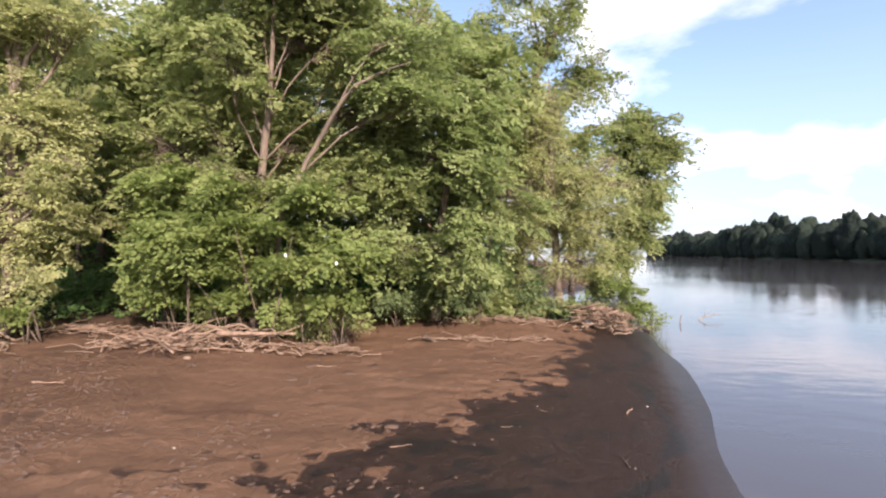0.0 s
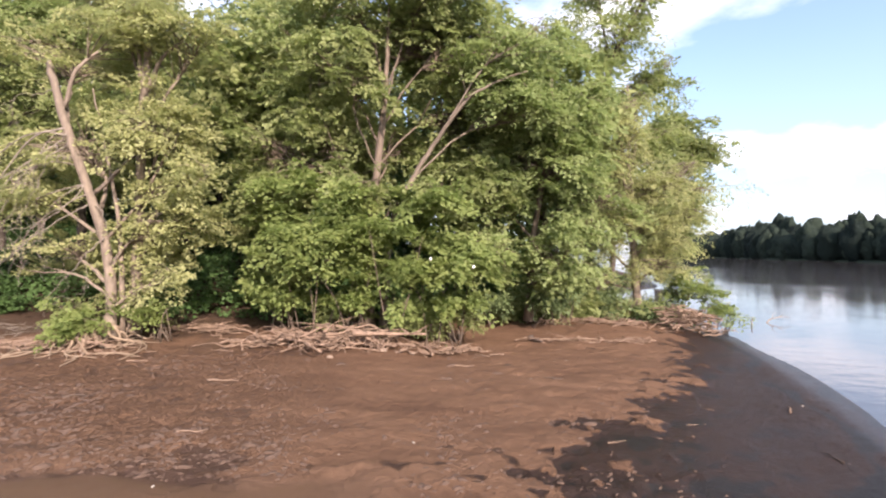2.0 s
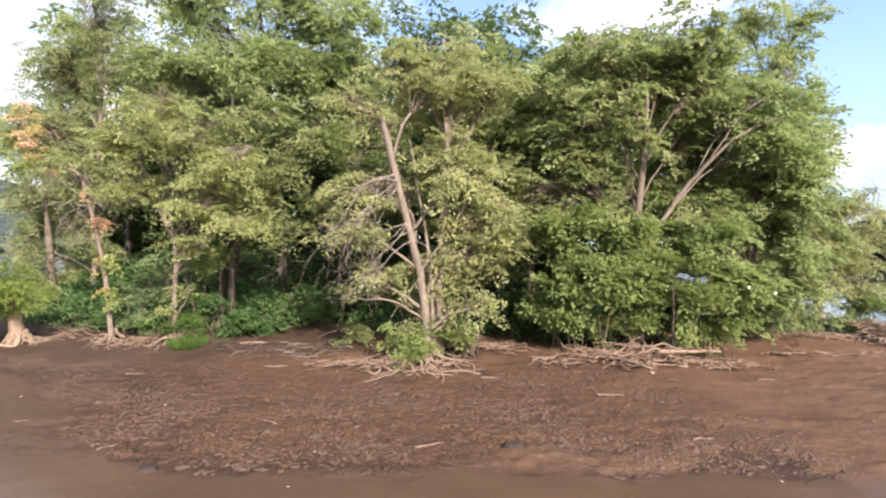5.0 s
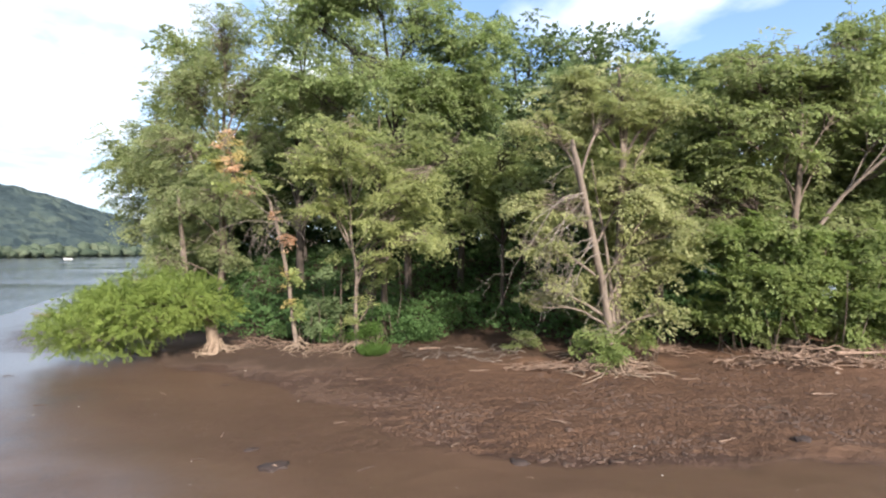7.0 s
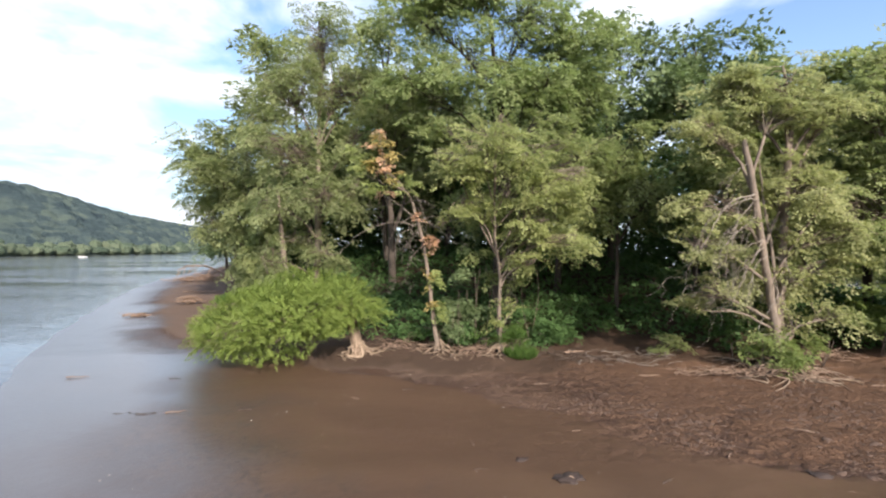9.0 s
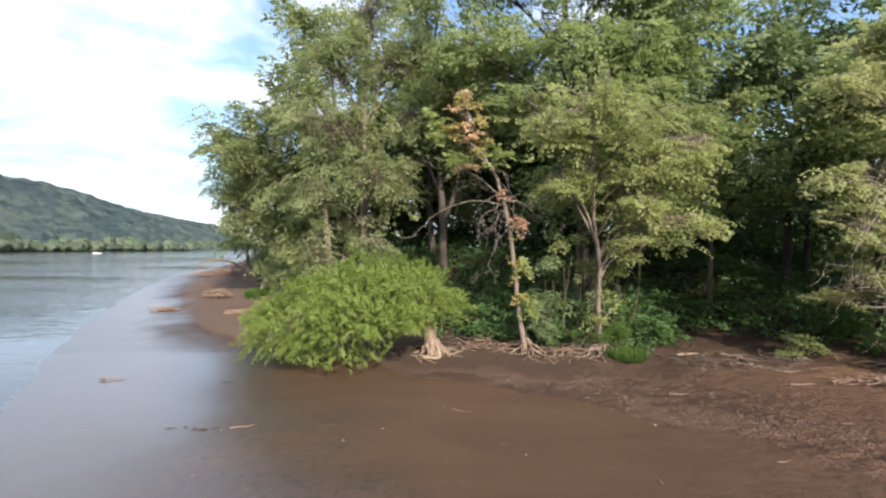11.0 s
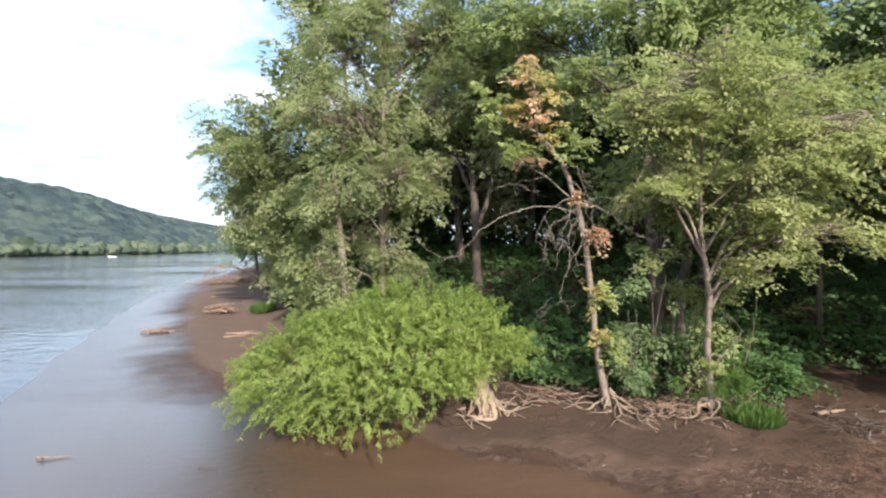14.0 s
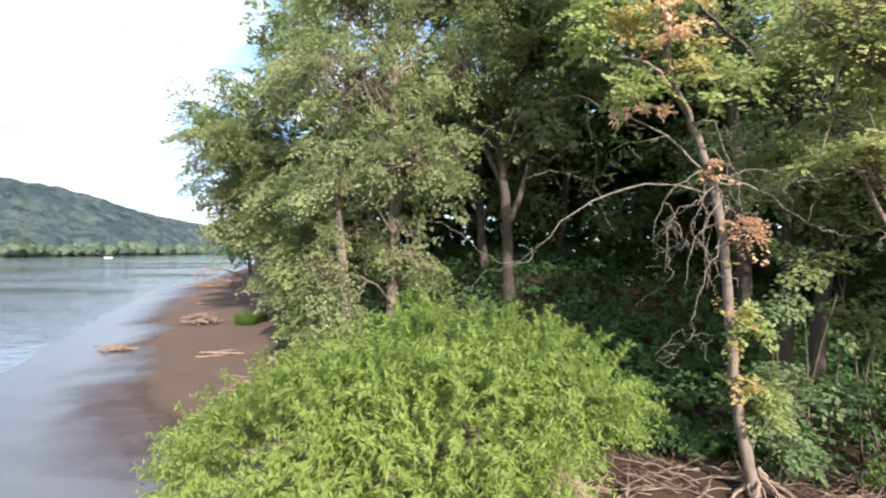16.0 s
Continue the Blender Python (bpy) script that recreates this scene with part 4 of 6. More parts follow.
# snag with a broken top and the living stems about it
snag = tree("leaning dead snag with a broken top above washed-out roots", [(-11.3, 11.4, 0.25, .17), (-11.35, 11.55, 1.0, .13), (-11.6, 11.6, 2.76, .118), (-12.25, 11.15, 5.5, .10), (-12.56, 11.04, 6.8, .085), (-12.62, 11.02, 7.1, .05)],
     [(-12.8, 12.2, 2.4, 1.6, 1.0, 0.8), (-10.2, 12.1, 3.0, 1.6, 1.0, 1.0), (-13.4, 11.6, 1.9, 0.7, 0.5, 0.3), (-9.9, 11.4, 1.7, 0.7, 0.5, 0.35), (-12.4, 12.0, 5.0, 1.8, 1.3, 1.1), (-10.6, 12.0, 5.6, 1.6, 1.4, 1.2), (-11.0, 12.1, 1.5, 1.1, 0.6, 0.7), (-12.9, 12.0, 7.4, 1.6, 1.4, 0.9), (-11.2, 12.2, 8.0, 1.4, 1.3, 0.9), (-13.6, 11.4, 3.8, 1.3, 1.1, 0.6), (-9.4, 11.6, 4.2, 1.1, 1.0, 0.7)],
     620, 80, 0.38, 0.09, M_YELLOW, M_BARK_PALE, seed=17, roots=10, root_len=1.4, extra_trunks=[[(-11.15, 11.7, 0.4, .07), (-11.3, 11.75, 3.0, .055), (-11.75, 11.6, 5.6, .03), (-11.9, 11.5, 6.6, .012)]], gaps=0.45, droop=0.45, twigs=0.9, tilt=0.4, flat=0.07)
tree("forked pale-limbed tree with thin upper leaves", [(-11.05, 12.0, 0.3, .15), (-10.95, 11.95, 3.5, .125), (-10.82, 11.86, 6.6, .11), (-10.72, 11.85, 7.8, .085), (-10.95, 11.85, 9.6, .03)],
     [(-11.4, 12.4, 2.6, 1.3, 0.9, 1.0), (-10.3, 12.4, 4.2, 1.3, 0.9, 1.0), (-10.9, 11.9, 9.0, 1.5, 1.4, 0.9), (-9.6, 12.1, 7.8, 1.3, 1.2, 0.9), (-12.2, 12.4, 8.8, 1.2, 1.2, 0.8), (-10.3, 12.5, 5.9, 1.5, 1.2, 0.9), (-9.7, 11.7, 3.4, 0.9, 0.5, 0.6), (-9.9, 11.7, 5.2, 0.9, 0.5, 0.6)],
     520, 76, 0.38, 0.09, M_YELLOW, M_BARK_PALE, seed=18, gaps=0.46, tilt=0.4, flat=0.07, extra_trunks=[[(-10.82, 11.86, 6.5, .075), (-10.3, 11.8, 7.5, .045), (-9.5, 11.7, 8.1, .015)]])
# trees of the middle
tree("two-stemmed maple in the shade of the wood", [(-19.8, 16.2, 0.7, .15), (-19.7, 16.2, 4, .12), (-19.5, 16.3, 8, .08), (-19.5, 16.3, 9.5, .03)],
     [(-19.4, 15.6, 7.0, 1.8, 1.6, 1.3), (-17.9, 15.8, 5.8, 1.8, 1.5, 1.2), (-18.6, 15.6, 8.2, 1.6, 1.5, 1.1), (-17.2, 15.4, 4.2, 1.4, 1.3, 0.9), (-20.4, 15.4, 5.6, 1.6, 1.3, 0.8), (-18.8, 15.0, 4.9, 1.4, 1.2, 0.7), (-21.4, 15.6, 8.4, 1.8, 1.5, 1.1), (-16.4, 15.6, 7.4, 1.5, 1.4, 1.1)],
     640, 50, 0.48, 0.12, M_MAPLE, M_BARK_SHADED, seed=19, gaps=0.2, tilt=0.4, extra_trunks=[[(-19.3, 16.0, 0.7, .15), (-19.2, 16.0, 3, .13), (-18.4, 16.0, 6.5, .05)]])
yellow = tree("young yellow-green maple with a forked pale stem and bare roots", [(-19.75, 13.1, 0.35, .11), (-19.8, 13.1, 1.4, .072), (-19.8, 13.1, 3.2, .06), (-19.95, 13.05, 4.6, .04), (-19.9, 13.0, 7.2, .02)],
     [(-20.2, 12.3, 7.2, 1.7, 1.5, 0.75), (-18.8, 12.4, 6.9, 1.5, 1.5, 0.75), (-21.6, 12.3, 6.6, 1.0, 1.2, 0.5), (-17.6, 12.5, 6.2, 1.0, 1.2, 0.5), (-19.8, 12.3, 7.8, 1.0, 1.1, 0.55), (-18.3, 12.8, 5.4, 1.3, 1.1, 0.5), (-20.9, 12.8, 5.3, 0.9, 0.9, 0.5),
      (-17.7, 12.8, 4.2, 0.9, 0.9, 0.4), (-18.7, 12.8, 3.4, 0.9, 0.8, 0.5), (-19.3, 12.9, 1.9, 0.5, 0.5, 0.5), (-18.6, 12.7, 4.6, 0.9, 0.9, 0.4), (-19.8, 13.0, 1.2, 0.4, 0.4, 0.4)],
     500, 74, 0.36, 0.085, M_YOUNG, M_BARK_PALE, seed=20, roots=12, root_len=1.1, gaps=0.52, twigs=0.9, tilt=0.4, flat=0.07,
     extra_trunks=[[(-19.8, 13.1, 3.1, .042), (-19.3, 13.1, 3.8, .03), (-18.5, 13.1, 4.4, .012)], [(-19.85, 13.1, 3.6, .042), (-20.5, 13.1, 4.9, .03), (-21.2, 13.0, 6.4, .012)]])
big = tree("tall broad maple towering over the wood edge", [(-18.7, 19.8, 1.0, .2), (-18.9, 19.8, 6, .17), (-19.4, 19.5, 11, .12), (-20.0, 19.4, 16.5, .04)],
     [(-20.4, 18.2, 16.4, 2.8, 2.5, 2.2), (-22.8, 18.6, 14.4, 2.6, 2.4, 2.0), (-18.3, 18.6, 14.0, 2.5, 2.4, 2.2), (-20.6, 17.6, 12.0, 2.8, 2.4, 1.8), (-23.0, 18.4, 11.2, 2.0, 2.2, 1.6), (-17.6, 18.0, 11.0, 2.2, 2.2, 2.0), (-16.6, 18.2, 8.6, 1.7, 2.0, 1.5), (-15.4, 18.4, 10.6, 1.4, 1.8, 1.5), (-15.7, 18.4, 13.2, 1.5, 1.8, 1.6), (-15.2, 18.3, 8.4, 1.0, 1.4, 0.9)],
     1650, 50, 0.55, 0.14, M_BRIGHT, M_BARK_SHADED, seed=21, tilt=2.6)
tree("tall grey-green tree with two trunks by the beach", [(-29.1, 21.4, 0.6, .24), (-29.0, 21.5, 4.3, .18), (-29.0, 21.5, 8, .14), (-28.8, 21.5, 15.5, .03)],
     [(-28.6, 20.6, 14.8, 2.2, 2.2, 2.0), (-30.4, 20.6, 12.2, 2.4, 2.2, 1.9), (-27.2, 20.8, 11.8, 2.4, 2.0, 2.0), (-31.6, 20.6, 9.4, 2.0, 1.9, 1.8), (-29.4, 19.4, 8.6, 2.4, 1.8, 1.8), (-30.6, 19.4, 5.9, 1.3, 1.4, 1.5), (-28.0, 19.2, 6.4, 1.9, 1.6, 1.6), (-30.4, 18.9, 3.3, 0.8, 0.8, 1.3), (-28.2, 20.4, 3.6, 1.2, 0.9, 1.2), (-30.0, 21.2, 4.4, 1.2, 0.8, 1.3), (-25.9, 21.2, 12.2, 1.7, 1.8, 1.8), (-26.9, 20.2, 6.8, 1.1, 1.2, 1.4), (-26.8, 20.4, 9.3, 1.4, 1.4, 1.5)],
     2500, 40, 0.36, 0.095, M_GREY, M_BARK_PALE, seed=22, droop=0.6, tilt=2.6, extra_trunks=[[(-30.2, 20.2, 0.5, .2), (-30.3, 20.1, 3.2, .16), (-30.6, 20.0, 7, .06)]])
tree("dense leaning tree over the far beach", [(-37.0, 31, 0.8, .3), (-38, 31, 5, .24), (-39.5, 31, 10, .12), (-40, 31, 13, .04)],
     [(-38.8, 30.5, 9.6, 2.9, 3, 2.4), (-37.6, 30.0, 12.0, 2.6, 3, 2.0), (-37.4, 31.0, 7.0, 2.4, 3, 2.0), (-40.7, 31.0, 9.2, 2.2, 2.4, 2.5), (-35.4, 29.8, 4.2, 1.8, 2.4, 2.0), (-36.0, 29.4, 8.0, 2.6, 2.6, 2.2), (-40.6, 31.5, 6.0, 1.7, 2.0, 1.8), (-41.6, 31.0, 11.2, 1.9, 2.2, 1.7), (-37.4, 31.4, 4.4, 1.8, 2.2, 1.5), (-36.2, 29.8, 2.4, 1.4, 1.8, 1.3), (-38.6, 33.6, 2.7, 1.3, 1.6, 1.3), (-39.4, 34.6, 5.0, 1.6, 1.8, 1.5)],
     2300, 36, 0.62, 0.19, M_GREY, seed=23, droop=0.6, tilt=2.2)
tree("low spreading maple shading the bank", [(-16.2, 22, 1.2, .2), (-16, 22, 5, .16), (-15.4, 22, 10, .05)],
     [(-15.6, 21, 9.5, 2.2, 2, 1.7), (-14.0, 21.5, 7.4, 2.0, 2, 1.7), (-17.2, 21, 7.0, 1.8, 2, 1.5)], 480, 34, 0.55, 0.16, M_DARK_SHADE, M_BARK_SHADED, seed=24)
tree("green maple between the snag and the young tree", [(-14.2, 18.2, .6, .10), (-14.2, 18.2, 4, .08), (-14.1, 18.0, 8.5, .03)],
     [(-14.4, 17.2, 7.6, 1.7, 1.6, 1.4), (-15.4, 17.2, 5.6, 1.3, 1.4, 1.2), (-13.2, 17.0, 5.8, 1.6, 1.5, 1.3)], 420, 36, 0.46, 0.14, M_MAPLE, M_BARK_SHADED, seed=25)

forked = tree("forked tree with dull grey-green leaves and bare grey limbs", [(-25.2, 22.7, 0.8, .24), (-25.2, 22.7, 4.6, .19), (-25.3, 22.9, 6.4, .16), (-25.6, 23.4, 9.4, .11), (-25.4, 23.4, 13.0, .03)],
     [(-25.4, 22.4, 12.4, 1.8, 1.5, 1.3), (-24.2, 22.2, 10.6, 1.7, 1.4, 1.1), (-23.4, 22.2, 12.2, 1.5, 1.4, 1.2), (-26.4, 22.6, 9.4, 1.3, 1.2, 0.8), (-24.0, 22.3, 8.6, 1.3, 1.2, 0.6), (-22.6, 22.4, 9.8, 1.2, 1.2, 0.8)],
     520, 30, 0.5, 0.19, M_GREY, M_BARK_SHADED, seed=26, gaps=0.35, tilt=2.2, extra_trunks=[[(-25.2, 22.7, 4.6, .13), (-24.7, 22.8, 6.0, .10), (-24.3, 22.9, 7.6, .05)], [(-25.3, 22.9, 6.2, .12), (-26.0, 23.6, 7.8, .09), (-26.6, 24.2, 9.6, .04)]])

# trees behind, deeper in the wood
rng0 = np.random.default_rng(77)
BACK = [(-34, 37, 14), (-31.5, 27, 18), (-26, 26, 19), (-22.5, 29, 18.5), (-17, 28, 16), (-12.5, 25, 17), (-9, 22, 15.5), (-7.5, 17.5, 11.5), (-2, 20, 13.5),
        (0.5, 18, 11), (-14, 33, 18), (-5, 27, 16), (2, 28, 14), (8.5, 33, 10), (-28, 36, 17), (-46, 46, 13), (-52, 56, 13), (-20, 38, 18), (8, 44, 14), (-9.5, 17.0, 10.0)]
for k, (x, y, h) in enumerate(BACK):
    w = h * 0.17
    g = gz(x, y)
    jit = lambda s: float(rng0.normal(0, s))
    lob = [(x + jit(.5), y - .5, h - 1.8, w, w, 2.0), (x - w * .7 + jit(.4), y - 1, h * .74, w * .85, w * .8, 1.9), (x + w * .7 + jit(.4), y - 1, h * .68, w * .85, w * .8, 1.9),
           (x + jit(.7), y - 1.3, h * .5, w * .85, w * .7, 1.6), (x - w * .6 + jit(.5), y - 1, h * .36, w * .6, w * .6, 1.2)]
    # Trees 5, 6 and 10 take the darker leaf in place of shade.
    tree("dark green forest tree standing back in the wood", [(x, y, g - .1, .2), (x + jit(.2), y, h * .35, .16), (x + jit(.4), y, h * .7, .09), (x + jit(.4), y, h - .8, .03)],
         lob, 500, 25, 0.70, 0.27, M_MAPLE if k in (7, 8, 19) else M_GREY if k in (2, 3) else M_DARK_SHADE if k in (5, 6, 10) else (M_DARK_SHADE, M_MAPLE, M_GREY, M_DARK_SHADE)[k % 4], M_BARK_SHADED, seed=100 + k, twigs=0.25, tilt=2.6, group="back trees of the wood")

# ---- low growth of the bank: bushes ----


def bush(label, lobes, n, per, radius, size, leaf, seed, stems=7, name="bush", floor=0.12, gaps=0.25, fan=6, **kw):
    rng = np.random.default_rng(seed)
    th = thing(name, label, "bush")
    cen, dirs, which = boughs(rng, *spray_centres(rng, broken_lobes(rng, lobes), max(n // fan, 4), gaps, 0.5), fan, radius * 1.2)
    cen[:, 2] = np.maximum(cen[:, 2], np.array([gz(c[0], c[1]) for c in cen]) + floor)
    for lb in lobes:
        x, y = lb[0], lb[1] + 0.2
        for _ in range(stems):
            e = np.array(lb[:3]) + unit(rng.normal(0, 1, 3)) * np.array(lb[3:]) * 0.7
            a = np.array([x + rng.normal(0, 0.15), y + rng.normal(0, 0.15), 0.0])
            a[2] = gz(a[0], a[1]) - 0.03
            e[2] = max(e[2], a[2] + 0.3)
            m = (a + e) / 2 + np.array([*rng.normal(0, 0.1, 2), 0.2])
            tb = Tubes()
            tb.add(curve_points([(*a, 0.02), (*m, 0.013), (*e, 0.005)], 3), 5)
            part("stem", tb.mesh("stem", M_BARK), th)
    crown_part(rng, th, cen, dirs, per, radius, size, leaf, name="foliage", **kw)
    return th


bush("broad maple bush spilling over driftwood", [(-2.6, 11.9, 1.5, 1.0, 0.7, 0.45), (-4.3, 11.9, 1.35, 1.2, 0.8, 0.4), (-6.0, 12.0, 1.35, 1.3, 0.8, 0.45), (-7.5, 12.4, 1.5, 1.0, 0.8, 0.5),
      (-3.4, 11.5, 2.25, 1.4, 1.0, 0.4), (-5.4, 11.5, 2.1, 1.5, 1.0, 0.45), (-7.0, 12.0, 2.4, 1.2, 1.0, 0.45), (-2.2, 11.9, 2.7, 1.0, 0.9, 0.35),
      (-4.3, 11.5, 3.0, 1.5, 1.0, 0.4), (-6.2, 11.7, 3.1, 1.4, 1.0, 0.45), (-7.6, 12.3, 3.4, 1.1, 1.0, 0.4), (-3.2, 11.8, 3.7, 1.2, 1.0, 0.35), (-5.2, 11.8, 3.9, 1.5, 1.0, 0.4), (-6.9, 12.2, 4.3, 1.2, 1.0, 0.4)],
     1500, 44, 0.30, 0.115, M_BUSH, 31, stems=2, floor=0.95, gaps=0.43)
bush("dark green shrub at the foot of the bush", [(-3.9, 12.3, 0.75, 0.8, 0.5, 0.5), (-2.6, 12.6, 0.75, 0.9, 0.5, 0.6), (-5.6, 12.6, 0.8, 1.0, 0.5, 0.6)], 210, 34, 0.26, 0.08, M_MAPLE, 32)
bush("leafy undergrowth beneath the maples", [(-1.4, 16.2, 0.9, 1.3, 0.9, 0.7), (0.6, 16.6, 1.0, 1.3, 0.9, 0.9), (2.2, 16.9, 1.2, 1.2, 0.9, 1.1)], 330, 34, 0.32, 0.10, M_MAPLE, 33)
bush("dark shrub hanging low over the mud edge", [(-1.3, 14.9, 1.1, 0.9, 0.5, 0.5), (-0.2, 14.8, 1.25, 1.0, 0.5, 0.45), (1.0, 15.2, 1.2, 1.0, 0.6, 0.5)], 170, 34, 0.28, 0.10, M_DARK_SHADE, 45, stems=4, floor=0.45)
bush("low dark green shrubs along the sand", [(-0.9, 15.9, 0.7, 0.9, 0.6, 0.5), (0.6, 16.2, 0.7, 0.9, 0.6, 0.5), (2.1, 16.5, 0.75, 0.9, 0.6, 0.55), (3.6, 16.8, 0.7, 0.9, 0.6, 0.5)], 320, 34, 0.26, 0.10, M_MAPLE, 46)
bush("bright yellow-green shrub in the undergrowth", [(1.3, 15.9, 1.3, 0.5, 0.4, 0.8)], 60, 34, 0.26, 0.09, M_BRIGHT, 34)
bush("leafy shrub beside the root heap at the point", [(6.6, 16.9, 0.9, 0.9, 0.8, 0.8), (7.0, 16.6, 0.5, 0.7, 0.6, 0.5), (5.8, 17.3, 1.3, 0.9, 0.7, 1.0)], 230, 34, 0.28, 0.10, M_BUSH, 35)
bush("dark bush in the shade of the point", [(3.4, 17.0, 1.0, 1.0, 0.8, 0.9), (4.8, 17.2, 0.8, 0.8, 0.7, 0.7)], 200, 34, 0.3, 0.10, M_DARK_SHADE, 36)
bush("shrub growing round the foot of the snag", [(-11.55, 10.75, 0.62, 0.42, 0.35, 0.38), (-11.9, 10.95, 1.1, 0.35, 0.3, 0.4), (-12.3, 11.5, 0.75, 0.5, 0.4, 0.4), (-11.0, 11.7, 0.9, 0.5, 0.3, 0.5), (-10.1, 11.6, 1.0, 0.7, 0.4, 0.45)], 190, 32, 0.22, 0.09, M_BUSH, 37)
bush("small shrub beside the bank", [(-14.0, 13.4, 0.6, 0.6, 0.4, 0.5)], 50, 30, 0.24, 0.09, M_MAPLE, 38)
bush("fine-leaved green bush at the foot of the young maple", [(-19.2, 12.9, 0.75, 0.75, 0.55, 0.45), (-20.3, 13.0, 0.6, 0.4, 0.4, 0.35)], 170, 40, 0.2, 0.06, M_GRASS, 39, aspect=0.35)
# Shrubs in herb or dark green carry the bank's shade in their leaf colour.
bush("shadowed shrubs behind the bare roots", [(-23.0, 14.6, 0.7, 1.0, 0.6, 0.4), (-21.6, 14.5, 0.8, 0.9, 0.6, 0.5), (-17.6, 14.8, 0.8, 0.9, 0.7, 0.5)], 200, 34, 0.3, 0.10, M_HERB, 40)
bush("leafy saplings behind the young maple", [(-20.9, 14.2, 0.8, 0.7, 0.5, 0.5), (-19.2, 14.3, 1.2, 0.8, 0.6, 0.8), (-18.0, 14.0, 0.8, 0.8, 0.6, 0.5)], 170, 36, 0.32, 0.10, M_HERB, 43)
bush("shaded leafy sapling behind the dying tree", [(-20.9, 14.1, 2.2, 0.6, 0.5, 0.9), (-20.6, 14.0, 3.4, 0.5, 0.5, 0.6), (-21.3, 14.0, 1.3, 0.5, 0.4, 0.6)], 110, 36, 0.28, 0.10, M_DARK_SHADE, 47, stems=2)
bush("leafy green sapling close behind the young maple", [(-19.5, 14.0, 2.5, 0.6, 0.5, 0.6), (-20.1, 14.0, 3.7, 0.6, 0.5, 0.4), (-18.6, 14.1, 3.2, 0.6, 0.5, 0.5)], 80, 34, 0.28, 0.10, M_MAPLE, 52, stems=2, gaps=0.35)
bush("trailing shoots of green leaves round the thin stem", [(-21.6, 13.3, 1.0, 0.35, 0.3, 0.6), (-21.5, 13.4, 1.9, 0.35, 0.3, 0.35)], 30, 34, 0.22, 0.09, M_DARK_SHADE, 44, stems=3)
bush("bushy growth under the beach trees", [(-30.2, 18.4, 1.3, 0.7, 0.8, 1.1), (-30.7, 20.2, 1.2, 0.7, 0.9, 1.0), (-28.0, 17.6, 1.0, 1.1, 0.9, 0.7), (-31.4, 23.2, 1.2, 0.9, 1.2, 1.0)], 520, 34, 0.34, 0.11, M_MAPLE, 41)
bush("low green bush at the far end of the beach", [(-34.4, 29.2, 1.2, 1.0, 1.2, 1.1), (-36.6, 32.4, 1.3, 1.1, 1.2, 1.2), (-39.0, 36.6, 1.5, 1.1, 1.4, 1.4), (-40.6, 39.8, 1.8, 1.2, 1.5, 1.6), (-39.6, 38.4, 4.2, 1.5, 1.8, 1.5)], 620, 34, 0.45, 0.19, M_MAPLE, 42, stems=3)
bush("tall green bush leaning over the far sand", [(-42.2, 43.6, 1.6, 1.3, 1.4, 1.5), (-44.6, 48.6, 1.8, 1.5, 1.6, 1.7), (-43.4, 46.6, 4.0, 1.7, 1.8, 1.7), (-46.8, 51.6, 2.0, 1.6, 1.6, 1.8), (-46.0, 50.6, 4.8, 2.0, 1.9, 1.9)], 620, 34, 0.5, 0.21, M_GREY, 48, stems=3)
bush("broad bushes where the sand ends at the water", [(-49.6, 57, 1.9, 2.0, 1.8, 1.9), (-52.6, 61, 2.2, 2.1, 1.9, 2.1), (-55.6, 66.5, 2.2, 2.4, 2.0, 2.2), (-50.6, 58.6, 5.0, 2.2, 2.0, 2.0)], 560, 34, 0.55, 0.23, M_MAPLE, 49, stems=3)
bush("leafy maple saplings hanging over the beach", [(-32.2, 21.8, 4.6, 1.0, 1.2, 0.8), (-32.6, 22.2, 3.1, 0.9, 1.2, 0.8), (-32.2, 21.6, 1.6, 0.9, 1.0, 0.9), (-31.2, 20.6, 2.8, 0.9, 0.9, 0.9), (-31.6, 21.2, 5.8, 1.1, 1.2, 0.8), (-31.2, 19.2, 1.3, 0.8, 0.8, 0.7)], 430, 32, 0.36, 0.13, M_MAPLE, 50, stems=3, gaps=0.3, droop=0.6, tilt=0.6)

